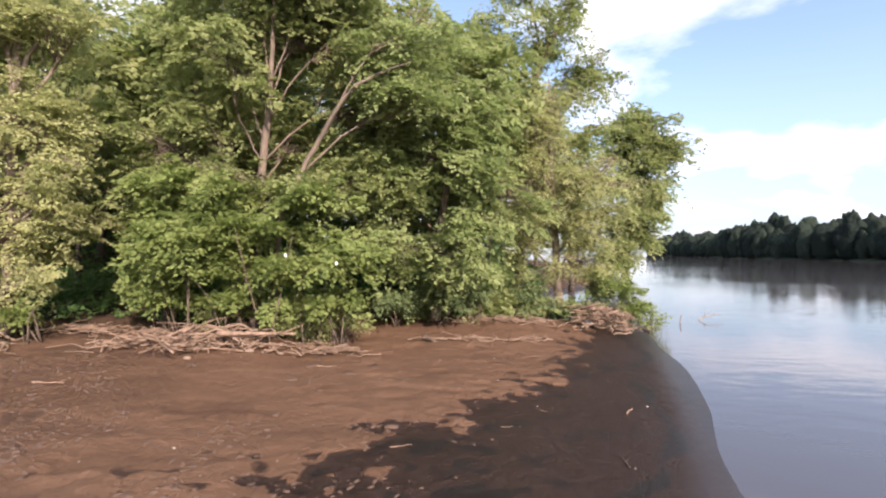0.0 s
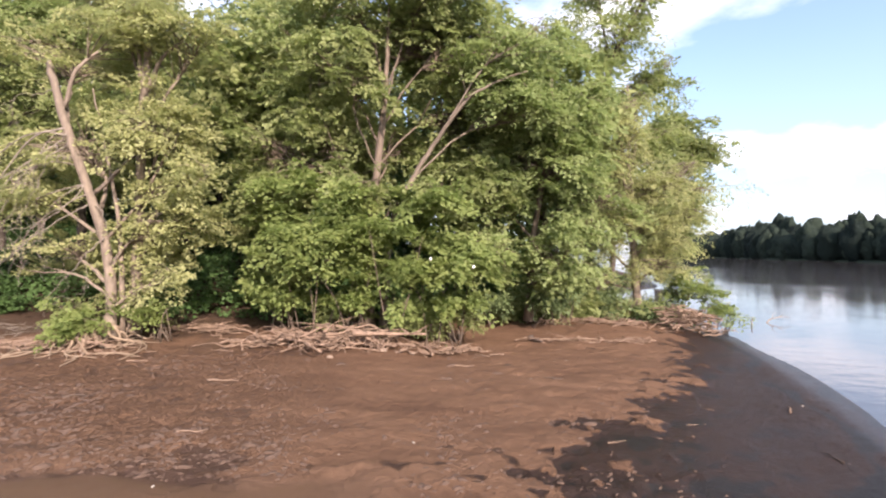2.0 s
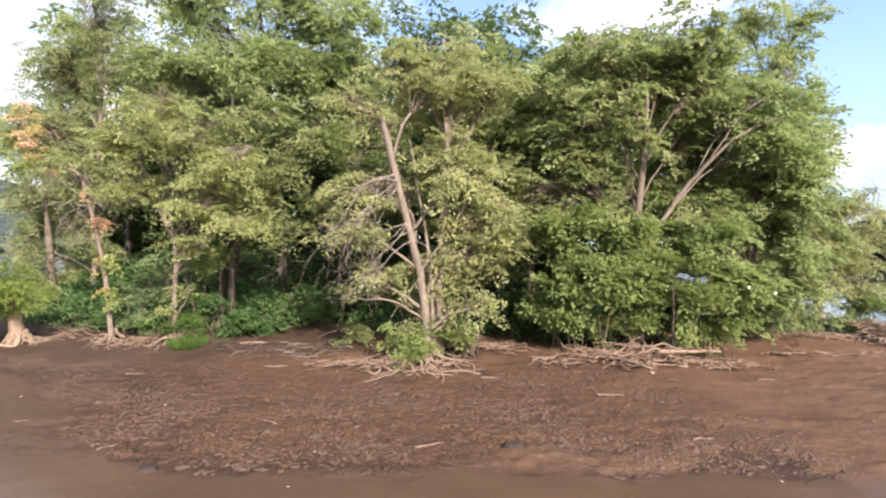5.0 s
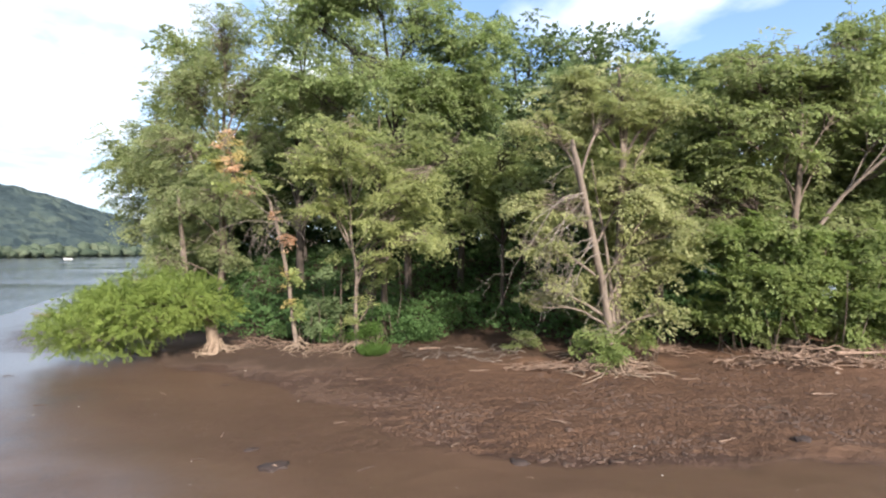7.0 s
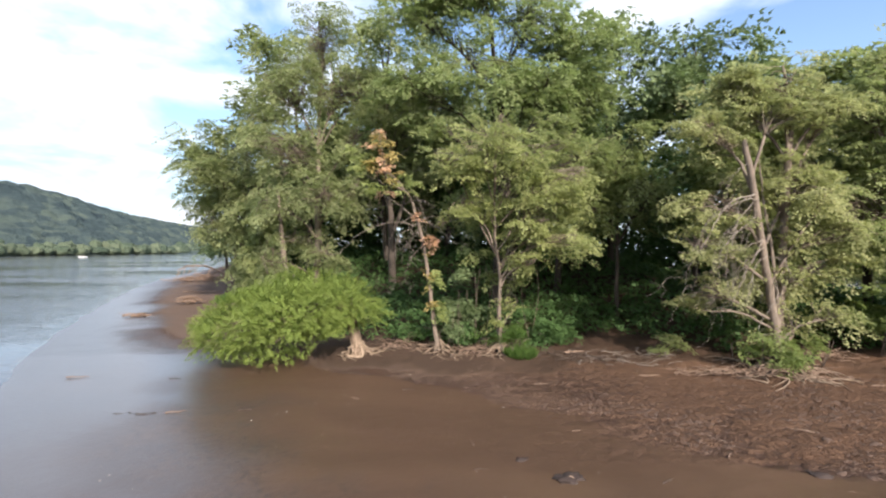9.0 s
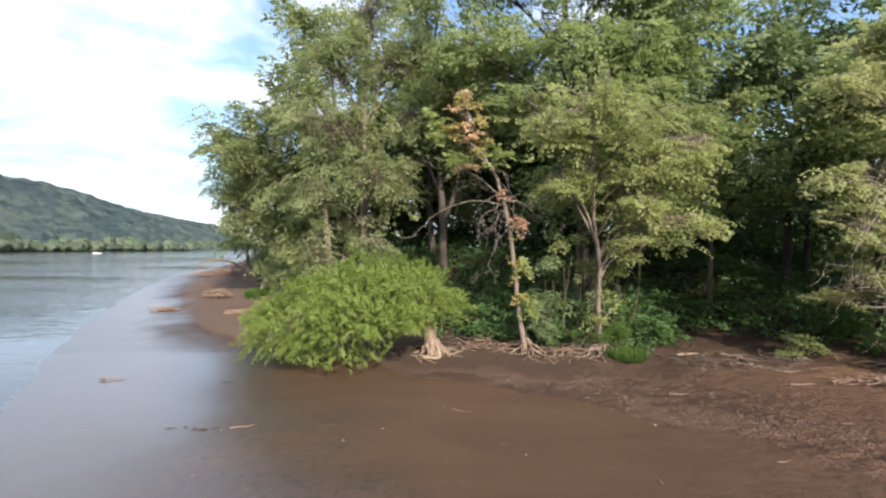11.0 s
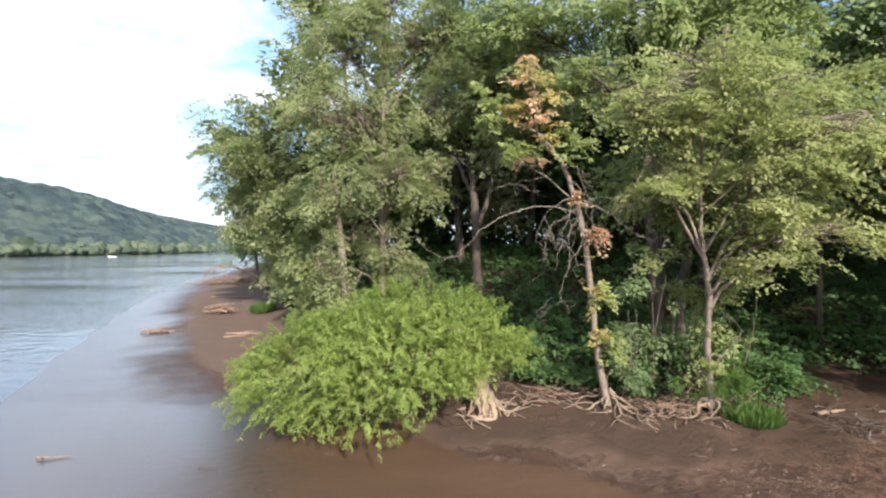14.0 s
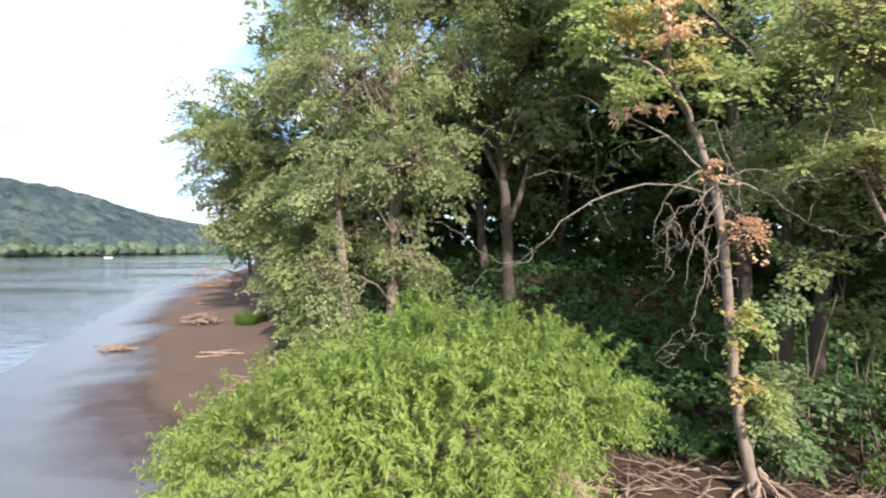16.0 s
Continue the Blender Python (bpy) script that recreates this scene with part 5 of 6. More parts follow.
# willow over the mud: a short flared trunk with hanging narrow leaves


def willow():
    rng = np.random.default_rng(51)
    th = thing("willow", "low spreading willow with narrow bright leaves and exposed roots", "tree")
    foot = (-24.75, 12.75, 0.16, 0.27)
    tb = Tubes()
    tb.add(curve_points([foot, (-24.8, 12.75, 0.6, .21), (-24.95, 12.7, 1.3, .19), (-25.2, 12.5, 1.9, .15), (-25.8, 12.3, 2.4, .08)], 5, 0.01, rng), 12, 0.06, rng)
    part("trunk", tb.mesh("trunk", M_ROOT), th, "pale flared trunk")
    lobes = [(-25.5, 12.2, 2.1, 1.4, 1.4, 0.85), (-26.5, 11.9, 2.0, 1.6, 1.7, 1.05), (-28.0, 11.7, 1.45, 1.6, 1.6, 1.0), (-26.9, 11.1, 1.5, 1.8, 1.3, 1.15), (-24.6, 12.5, 1.75, 0.7, 0.8, 0.5), (-28.9, 11.8, 1.0, 1.0, 1.2, 0.8)]
    cen, dirs, which = spray_centres(rng, lobes, 3300, 0.12, 0.4)
    cen[:, 2] = np.maximum(cen[:, 2], 0.62)
    for lb in lobes:
        c = np.array(lb[:3])
        for _ in range(6):
            e = c + unit(rng.normal(0, 1, 3)) * np.array(lb[3:]) * 0.8
            br = Tubes()
            br.add(curve_points([(-24.95, 12.65, 1.5, .06), (*((np.array((-25, 12.6, 2.0)) + e) / 2 + rng.normal(0, .15, 3)), .03), (*e, .008)], 4, .02, rng), 5)
            part("branch", br.mesh("branch", M_BARK), th)
    # each spray is a leafy shoot: leaves along a line that bends out and down
    m, per = len(cen), 44
    d = unit(dirs + np.array([0, 0, 0.55]) + rng.normal(0, 0.35, (m, 3)))
    s = rng.random((m, per))
    L = rng.uniform(0.3, 0.58, (m, 1))
    pos = cen[:, None] + d[:, None] * (s * L)[..., None]
    pos[..., 2] -= 0.75 * (s * L) ** 2
    pos[..., 2] = np.maximum(pos[..., 2], 0.34 + 0.16 * rng.random((m, per)) + 0.85 * smooth(pos[..., 0], -26.2, -25.3))      # clear of the trunk
    side = unit(np.cross(d, rng.normal(0, 1, (m, 3))))[:, None] * rng.choice([-1, 1], (m, per, 1))
    way = unit(d[:, None] * 0.6 + side + rng.normal(0, .45, (m, per, 3)) + np.array([0, 0, -0.45]))
    nr = unit(np.array([0, 0, 1.0]) + dirs[:, None] * 0.5 + rng.normal(0, .45, (m, per, 3)))
    ln = rng.uniform(0.055, 0.105, m * per)
    part("crown", leaf_mesh("crown", pos.reshape(-1, 3), way.reshape(-1, 3), nr.reshape(-1, 3), ln, ln * 0.2, M_WILLOW, 0.1), th)
    add_roots(rng, th, foot, 26, 0.55, 0.24, M_ROOT)
    add_roots(rng, th, foot, 3, 1.1, 0.11, M_ROOT, (-0.5, 2.2))
    return th


willow()

# tree with rust-coloured top and dead limbs


def dead_limb(tb, rng, a, b, r, depth=0, sag=0.3):
    """A bare crooked limb from a to b with hanging twigs."""
    a, b = np.array(a, float), np.array(b, float)
    m1 = a + (b - a) * 0.33 + rng.normal(0, 0.10, 3) + np.array([0, 0, sag * 0.42])
    m2 = a + (b - a) * 0.68 + rng.normal(0, 0.10, 3) + np.array([0, 0, sag * 0.36])
    r = r * 0.72
    p = curve_points([(*a, r), (*m1, r * 0.75), (*m2, r * 0.5), (*b, 0.003)], 4, 0.02, rng)
    tb.add(p, 5)
    if depth < 2:
        n = rng.integers(2, 5) if depth == 0 else rng.integers(0, 3)
        for _ in range(n):
            s = p[rng.integers(len(p) // 3, len(p))]
            l = np.linalg.norm(b - a) * rng.uniform(0.3, 0.6)
            w = unit((b - a) / (np.linalg.norm(b - a) + 1e-6) * 0.5 + rng.normal(0, 0.5, 3) + np.array([0, 0, -0.6]))
            dead_limb(tb, rng, s[:3], s[:3] + w * l, max(s[3] * 0.75, 0.007), depth + 1, 0.1)


def bare_limb(th, rng, a, b, r, sag):
    tb = Tubes()
    dead_limb(tb, rng, a, b, r, 0, sag)
    part("dead_limb", tb.mesh("dead_limb", M_DEAD), th, "bare grey drooping limb")


def rusty_tree():
    rng = np.random.default_rng(61)
    th = thing("tree", "thin dying tree with rust-orange top leaves and bare grey limbs", "tree")
    foot = (-21.95, 13.2, 0.2, .125)
    tb = Tubes()
    tb.add(curve_points([foot, (-22.05, 13.2, 0.7, .088), (-22.2, 13.25, 2.0, .072), (-22.48, 13.0, 4.2, .062), (-22.75, 12.92, 5.2, .054), (-23.0, 12.85, 5.84, .045), (-23.56, 12.0, 6.18, .032), (-23.63, 11.75, 6.78, .022), (-23.78, 11.7, 7.79, .008)], 5, .010, rng), 10, .05, rng)
    tb.add(curve_points([(-22.98, 12.86, 5.8, .034), (-23.3, 12.75, 6.25, .028), (-23.6, 12.65, 6.5, .022), (-24.05, 12.6, 6.6, .012)], 4, .01, rng), 7, .06, rng)
    part("trunk", tb.mesh("trunk", M_BARK_PALE), th)
    ends = [((-22.65, 13.0, 4.7), (-25.4, 12.5, 3.75), .022, 1.0), ((-22.68, 12.95, 4.9), (-25.0, 12.7, 6.1), .028, .35), ((-22.9, 12.9, 5.7), (-22.35, 12.7, 4.4), .018, .5), ((-22.6, 12.95, 4.8), (-21.4, 12.4, 4.1), .024, .6),
            ((-22.6, 13.0, 4.9), (-23.45, 12.5, 3.6), .013, .6), ((-22.6, 13.0, 4.8), (-23.2, 12.5, 3.4), .013, .6), ((-22.6, 13.0, 5.0), (-23.6, 12.5, 4.0), .013, .7), ((-22.65, 13.0, 5.0), (-22.95, 12.4, 3.4), .012, .5),
            ((-22.5, 13.0, 4.1), (-23.1, 12.5, 2.75), .011, .3), ((-22.75, 12.9, 5.4), (-22.3, 12.7, 4.4), .012, .3), ((-22.65, 12.95, 4.9), (-21.7, 12.6, 4.8), .012, .3)]
    for a, b, r, sag in ends:
        bare_limb(th, rng, a, b, r, sag)
    cen, dirs, _ = spray_centres(rng, [(-23.75, 11.75, 7.74, 0.16, 0.16, 0.10), (-24.03, 11.75, 7.27, 0.18, 0.18, 0.09), (-23.93, 11.75, 7.12, 0.22, 0.22, 0.08), (-23.66, 11.75, 6.92, 0.24, 0.24, 0.11),
                                       (-23.50, 11.75, 6.62, 0.16, 0.16, 0.13), (-23.61, 11.75, 6.43, 0.24, 0.24, 0.10), (-23.55, 11.75, 6.19, 0.16, 0.16, 0.11),
                                       (-23.65, 12.7, 5.84, .42, .22, .07), (-22.2, 12.9, 4.15, .26, .22, .26), (-22.6, 12.9, 5.0, .14, .14, .25)], 90, .2)
    crown_part(rng, th, cen, dirs, 24, .13, .065, M_ORANGE, "rust-orange dying leaves", name="rust_leaves")
    cen, dirs, _ = spray_centres(rng, [(-24.50, 11.95, 6.85, 0.34, 0.24, 0.12), (-24.78, 11.95, 7.23, 0.18, 0.18, 0.13), (-24.23, 11.95, 7.00, 0.26, 0.24, 0.10), (-24.59, 11.95, 6.62, 0.26, 0.24, 0.07), (-24.96, 11.95, 6.47, 0.22, 0.22, 0.05), (-22.90, 11.95, 6.37, 0.22, 0.22, 0.17),
                                       (-22.76, 11.95, 6.08, 0.22, 0.22, 0.17), (-23.04, 11.95, 5.83, 0.28, 0.24, 0.10), (-23.29, 11.95, 6.07, 0.22, 0.22, 0.10), (-23.98, 11.95, 6.01, 0.32, 0.24, 0.10), (-24.19, 11.95, 5.81, 0.26, 0.24, 0.08), (-23.76, 11.95, 5.89, 0.20, 0.20, 0.08),
                                       (-21.85, 13.1, 1.7, .2, .2, .4), (-22.05, 13.1, 2.8, .22, .25, .3)], 128, .2)
    crown_part(rng, th, cen, dirs, 32, .17, .08, M_LIME, name="green_leaves")
    cen, dirs, _ = spray_centres(rng, [(-23.75, 11.75, 7.61, 0.22, 0.22, 0.10), (-23.52, 11.75, 7.37, 0.22, 0.22, 0.10), (-23.80, 11.75, 7.40, 0.22, 0.22, 0.08), (-23.30, 11.75, 6.98, 0.24, 0.24, 0.07),
                                       (-23.76, 11.75, 6.84, 0.20, 0.20, 0.08), (-24.03, 11.75, 6.71, 0.32, 0.24, 0.12), (-23.22, 11.75, 6.38, 0.18, 0.18, 0.10), (-23.38, 11.75, 6.15, 0.20, 0.20, 0.08),
                                       (-22.28, 13.0, 2.75, .18, .18, .35), (-22.15, 13.05, 1.9, .15, .16, .3), (-22.4, 13.0, 3.4, .15, .15, .3)], 84, .1)
    crown_part(rng, th, cen, dirs, 26, .13, .065, M_AMBER, "yellowing leaves along the trunk and top", name="trunk_leaves")
    add_roots(rng, th, foot, 12, 1.0, 0.085, M_ROOT)


rusty_tree()
rngs = np.random.default_rng(63)
for a, b in [((-25.3, 22.9, 7.0), (-23.2, 21.4, 8.2)), ((-25.4, 23.0, 8.0), (-23.0, 21.2, 10.4)), ((-25.5, 23.2, 8.8), (-26.9, 21.2, 10.6)), ((-25.5, 23.2, 9.0), (-24.2, 20.8, 11.8)), ((-25.4, 23.0, 7.4), (-26.8, 21.6, 8.0)), ((-24.6, 22.8, 6.4), (-22.8, 21.6, 6.2))]:
    bare_limb(forked, rngs, a, b, 0.05, 0.6)
add_roots(rngs, snag, (-11.5, 10.9, 0.5), 9, 1.5, 0.19, M_ROOT, (-3.3, 0.1))
for a, b, r, sag in [((-12.2, 11.1, 5.5), (-14.6, 10.6, 3.0), .040, 1.5), ((-12.2, 11.1, 5.3), (-14.2, 10.5, 3.9), .030, 1.1), ((-12.2, 11.1, 5.4), (-13.5, 10.4, 2.9), .026, 1.2), ((-12.2, 11.2, 5.2), (-12.9, 10.5, 3.0), .02, .8), ((-11.8, 11.4, 3.9), (-13.3, 10.5, 2.2), .028, .4), ((-11.5, 11.5, 2.8), (-12.4, 10.7, 1.3), .022, .3), ((-11.7, 11.4, 3.6), (-10.9, 10.8, 2.6), .02, .4), ((-12.4, 11.0, 6.4), (-13.3, 10.7, 5.6), .016, .4)]:
    bare_limb(snag, rngs, a, b, r, sag)
for k in range(9):
    z = rngs.uniform(3.0, 5.6)
    x = -11.6 - (z - 2.76) * 0.237
    bare_limb(snag, rngs, (x, 11.3, z), (x - rngs.uniform(0.9, 2.6), rngs.uniform(10.2, 10.9), z - rngs.uniform(0.7, 2.0)), rngs.uniform(0.014, 0.026), rngs.uniform(0.4, 1.2))

# ---- herb layer ----


def herbs():
    rng = np.random.default_rng(71)
    n = 11000
    x = rng.uniform(-36, 6, n * 3); y = rng.uniform(12.5, 34, n * 3)
    edge = np.interp(x, EDGE_X, EDGE_Y)
    d = shore_distance(x, y)
    ok = (y > edge + 0.2 + rng.uniform(0, 0.8, len(x))) & (d > 1.0) & (rng.random(len(x)) < np.where(y < edge + 6, 1.0, 0.55))
    x, y = x[ok][:n], y[ok][:n]
    z = height(x, y)
    tall = rng.uniform(0.15, 0.85, len(x)) * smooth(y - np.interp(x, EDGE_X, EDGE_Y), 0, 2.0)
    cen = np.stack([x, y, z + 0.12 + tall], -1)
    dirs = unit(rng.normal(0, 1, (len(x), 3)) * np.array([1, 1, .2]))
    pos, way, ln = spray_leaves(rng, cen, dirs, 11, 0.28, 0.5, 0.4, 0.4)
    s = 0.13 * rng.uniform(0.6, 1.3, len(pos))
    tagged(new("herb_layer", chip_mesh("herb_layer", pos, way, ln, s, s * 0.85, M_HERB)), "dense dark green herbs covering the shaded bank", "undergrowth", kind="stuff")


herbs()

# ---- driftwood ----


def stick_mesh(rng, length, r, bend=0.12, forks=1, mat=None):
    """A crooked stick along x, resting at z = 0."""
    k = 7
    xs = np.linspace(-length / 2, length / 2, k)
    yy = np.cumsum(rng.normal(0, bend * length * 0.22, k))
    zz = np.abs(np.cumsum(rng.normal(0, bend * length * 0.10, k)))
    pts = [(x, yy[i] - yy.mean(), r + zz[i] * 0.7, r * (1.0 - 0.65 * i / (k - 1)) * rng.uniform(0.8, 1.15)) for i, x in enumerate(xs)]
    tb = Tubes(); tb.add(curve_points(pts, 2, 0.006, rng), 6, 0.12, rng)
    for _ in range(forks):
        s = np.array(pts[rng.integers(1, k - 1)])
        a = rng.choice([-1, 1]) * rng.uniform(0.3, 1.2)
        l = length * rng.uniform(0.15, 0.5)
        e = s[:3] + np.array([math.cos(a) * l, math.sin(a) * l, rng.uniform(-0.05, 0.35) * l])
        e[2] = max(e[2], 0.005)
        tb.add(curve_points([(*s[:3], s[3] * 0.7), (*((s[:3] + e) / 2 + rng.normal(0, 0.06 * l, 3)), s[3] * 0.5), (*e, 0.004)], 3, 0.004, rng), 5)
    return tb.mesh("stick", mat or M_DRIFT)


def pile(name, label, cx, cy, lx, ly, top, count, lmin, lmax, rmin, rmax, seed, mat=None, turn=0.55, bend=0.5):
    """A heap of driftwood sticks, each stick a part."""
    rng = np.random.default_rng(seed)
    th = thing(name, label, "driftwood")
    meshes = [stick_mesh(rng, rng.uniform(lmin, lmax), rng.uniform(rmin, rmax), bend, int(rng.integers(1, 4)), mat) for _ in range(16)]
    for k in range(count):
        u, v = rng.normal(0, 0.42, 2)
        u, v = max(-1, min(1, u)), max(-1, min(1, v))
        x, y = cx + u * lx, cy + v * ly
        lift = top * max(0.0, 1 - u * u - v * v) * rng.random() ** 0.6
        a = rng.normal(0, turn) + (math.pi if rng.random() < 0.5 else 0)
        pitch = rng.normal(0, 7)
        ob = part("stick", meshes[k % len(meshes)], th)
        ob.matrix_basis = pose(x, y, gz(x, y) + lift, rng.normal(0, 8), pitch, math.degrees(a))
    return th


pile("driftwood_pile", "tangle of bleached driftwood roots below the bush", -5.7, 11.1, 2.3, 0.45, 0.22, 85, 0.5, 1.5, 0.012, 0.036, 201, turn=0.9, bend=0.85)
pile("driftwood_pile", "scatter of driftwood sticks along the bush foot", -2.9, 11.5, 1.2, 0.4, 0.18, 40, 0.4, 1.0, 0.008, 0.02, 202)
pile("root_heap", "domed heap of dark tangled roots at the point", 5.3, 15.9, 1.25, 0.8, 0.75, 95, 0.5, 1.3, 0.015, 0.035, 203, M_DRIFT, True)
pile("driftwood_pile", "loose driftwood round the snag roots", -11.9, 10.55, 1.6, 0.5, 0.14, 52, 0.5, 1.5, 0.010, 0.028, 204)
pile("driftwood_pile", "thin driftwood strewn beside the snag", -13.6, 11.0, 1.1, 0.5, 0.10, 26, 0.5, 1.2, 0.008, 0.02, 205)
pile("driftwood_pile", "bare grey roots and twigs between the trees", -23.3, 13.3, 1.2, 0.5, 0.12, 15, 0.5, 1.3, 0.008, 0.02, 206)
pile("driftwood_pile", "fallen twigs on the dark bank", -20.8, 13.0, 0.9, 0.5, 0.1, 36, 0.4, 1.0, 0.006, 0.016, 207, turn=1.2)
pile("driftwood_pile", "twigs washed up on the bank", -17.6, 12.6, 2.0, 0.8, 0.05, 46, 0.3, 1.0, 0.005, 0.015, 208, M_STICKDARK, turn=1.2)
pile("driftwood_pile", "scattered thin twigs on the dark earth between the trees", -15.4, 12.8, 2.2, 1.0, 0.04, 44, 0.25, 0.9, 0.004, 0.013, 216, M_DEAD, turn=1.2)
pile("driftwood_pile", "line of driftwood at the edge of the sand", 2.2, 15.4, 1.9, 0.35, 0.12, 44, 0.4, 1.2, 0.008, 0.022, 209)
pile("driftwood_pile", "driftwood line along the mud", 1.2, 13.2, 2.4, 0.25, 0.04, 30, 0.3, 0.9, 0.008, 0.02, 210, turn=0.2)
pile("driftwood_pile", "driftwood at the foot of the far trees", -9.6, 12.6, 1.3, 0.5, 0.12, 34, 0.4, 1.1, 0.008, 0.022, 211)
pile("driftwood_pile", "branches strewn along the beach bushes", -31.8, 18.2, 1.6, 1.2, 0.12, 30, 0.6, 2.0, 0.012, 0.03, 212)
pile("driftwood_pile", "dark waterlogged twigs lying on the wet silt", -28.6, 7.1, 0.6, 0.10, 0.0, 9, 0.10, 0.26, 0.005, 0.011, 221, M_STICKDARK, turn=0.3, bend=0.3)
pile("driftwood_pile", "low tangle of bleached branches at the far beach", -54.6, 54.6, 3.6, 1.2, 0.5, 34, 1.6, 4.0, 0.03, 0.07, 213)
pile("driftwood_pile", "low heap of bleached driftwood on the beach", -40.6, 23.4, 0.7, 0.25, 0.02, 14, 0.5, 1.3, 0.02, 0.05, 214)
pile("driftwood_pile", "weathered root stump lying on the beach", -41.3, 29.8, 1.0, 0.5, 0.4, 24, 0.6, 1.6, 0.03, 0.07, 215)


def arched_branch():
    """A long fallen branch that bows over the far sand, with its twigs hanging to the ground."""
    rng = np.random.default_rng(220)
    th = thing("driftwood_branch", "long bleached branch arching over the far sand", "driftwood")
    tb = Tubes()
    bow = curve_points([(-58.6, 55.8, 1.5, .05), (-57.0, 55.6, 2.05, .08), (-54.6, 55.2, 1.95, .11), (-52.2, 54.8, 1.2, .13), (-50.4, 54.4, gz(-50.4, 54.4), .16)], 6, .02, rng)
    tb.add(bow, 8, .06, rng)
    part("limb", tb.mesh("limb", M_DRIFT), th)
    for k in range(16):
        s = bow[rng.integers(0, int(len(bow) * 0.8))]
        x, y = s[0] + rng.normal(-0.4, 0.9), s[1] + rng.normal(-0.2, 0.8)
        tb = Tubes()
        tb.add(curve_points([(*s[:3], .04), ((s[0] + x) / 2 + rng.normal(0, .25), (s[1] + y) / 2, s[2] * 0.6 + 0.1, .03), (x, y, gz(x, y), .015)], 4, .03, rng), 5)
        part("twig", tb.mesh("twig", M_DRIFT), th)


arched_branch()


def log(label, x, y, length, r, turn, mat=None, seed=0, lift=0.0):
    rng = np.random.default_rng(seed)
    me = stick_mesh(rng, length, r, 0.05, 1, mat)
    ob = new("log", me)
    ob.matrix_basis = pose(x, y, gz(x, y) - r * 0.25 + lift, 0, 0, turn)
    return tagged(ob, label, "log")


log("straight bleached log lying on driftwood", -4.15, 10.95, 1.75, 0.075, 4, seed=1, lift=0.36)
log("long bleached log on the beach", -35.2, 22.6, 2.8, 0.06, 4, seed=2)
log("long thin driftwood pole on the far beach", -46.0, 39.6, 3.4, 0.07, 10, seed=3)
log("short driftwood log on the beach", -36.0, 22.4, 1.1, 0.05, 25, seed=4)
log("dark waterlogged stump on the mud", -0.3, 13.1, 0.5, 0.09, -60, M_STICKDARK, seed=5)
log("pale flat slab of driftwood", -17.2, 13.2, 0.8, 0.06, 20, seed=6)


def mud_lump(x, y, a, b, h, turn, seed):
    """A sodden clod with torn edges standing a little above the flat."""
    bm = bmesh.new()
    bmesh.ops.create_icosphere(bm, subdivisions=3, radius=1.0)
    for v in bm.verts:
        n = noise.noise(v.co * 1.7 + Vector((seed, 0, 0))) * 0.55 + noise.noise(v.co * 5 + Vector((seed, 3, 0))) * 0.35
        v.co *= 1 + n
        v.co = Vector((v.co.x * a, v.co.y * b, v.co.z * h))
    me = bpy.data.meshes.new("mud_lump"); bm.to_mesh(me); bm.free(); me.materials.append(M_CLOD)
    me.polygons.foreach_set("use_smooth", [True] * len(me.polygons))
    ob = new("mud_lump", me); ob.matrix_basis = pose(x, y, gz(x, y), 0, 0, turn)
    return tagged(ob, "dark sodden lump of mud standing on the flat", "mud lump")


mud_lump(-19.2, 4.3, 0.26, 0.17, 0.045, 15, 1)
mud_lump(-9.5, 5.7, 0.22, 0.14, 0.05, 50, 2)
mud_lump(-15.0, 4.6, 0.20, 0.12, 0.04, -20, 3)
mud_lump(-19.9, 5.0, 0.12, 0.08, 0.03, 30, 4)
tb = Tubes()
tb.add(curve_points([(-19.30, 4.28, -0.06, .016), (-19.26, 4.28, 0.06, .016), (-19.17, 4.29, 0.09, .014), (-19.09, 4.30, 0.04, .012), (-19.07, 4.30, -0.05, .010)], 4), 6)
tagged(new("root_loop", tb.mesh("root_loop", M_DRIFT)), "pale loop of root arching out of a mud lump", "root")



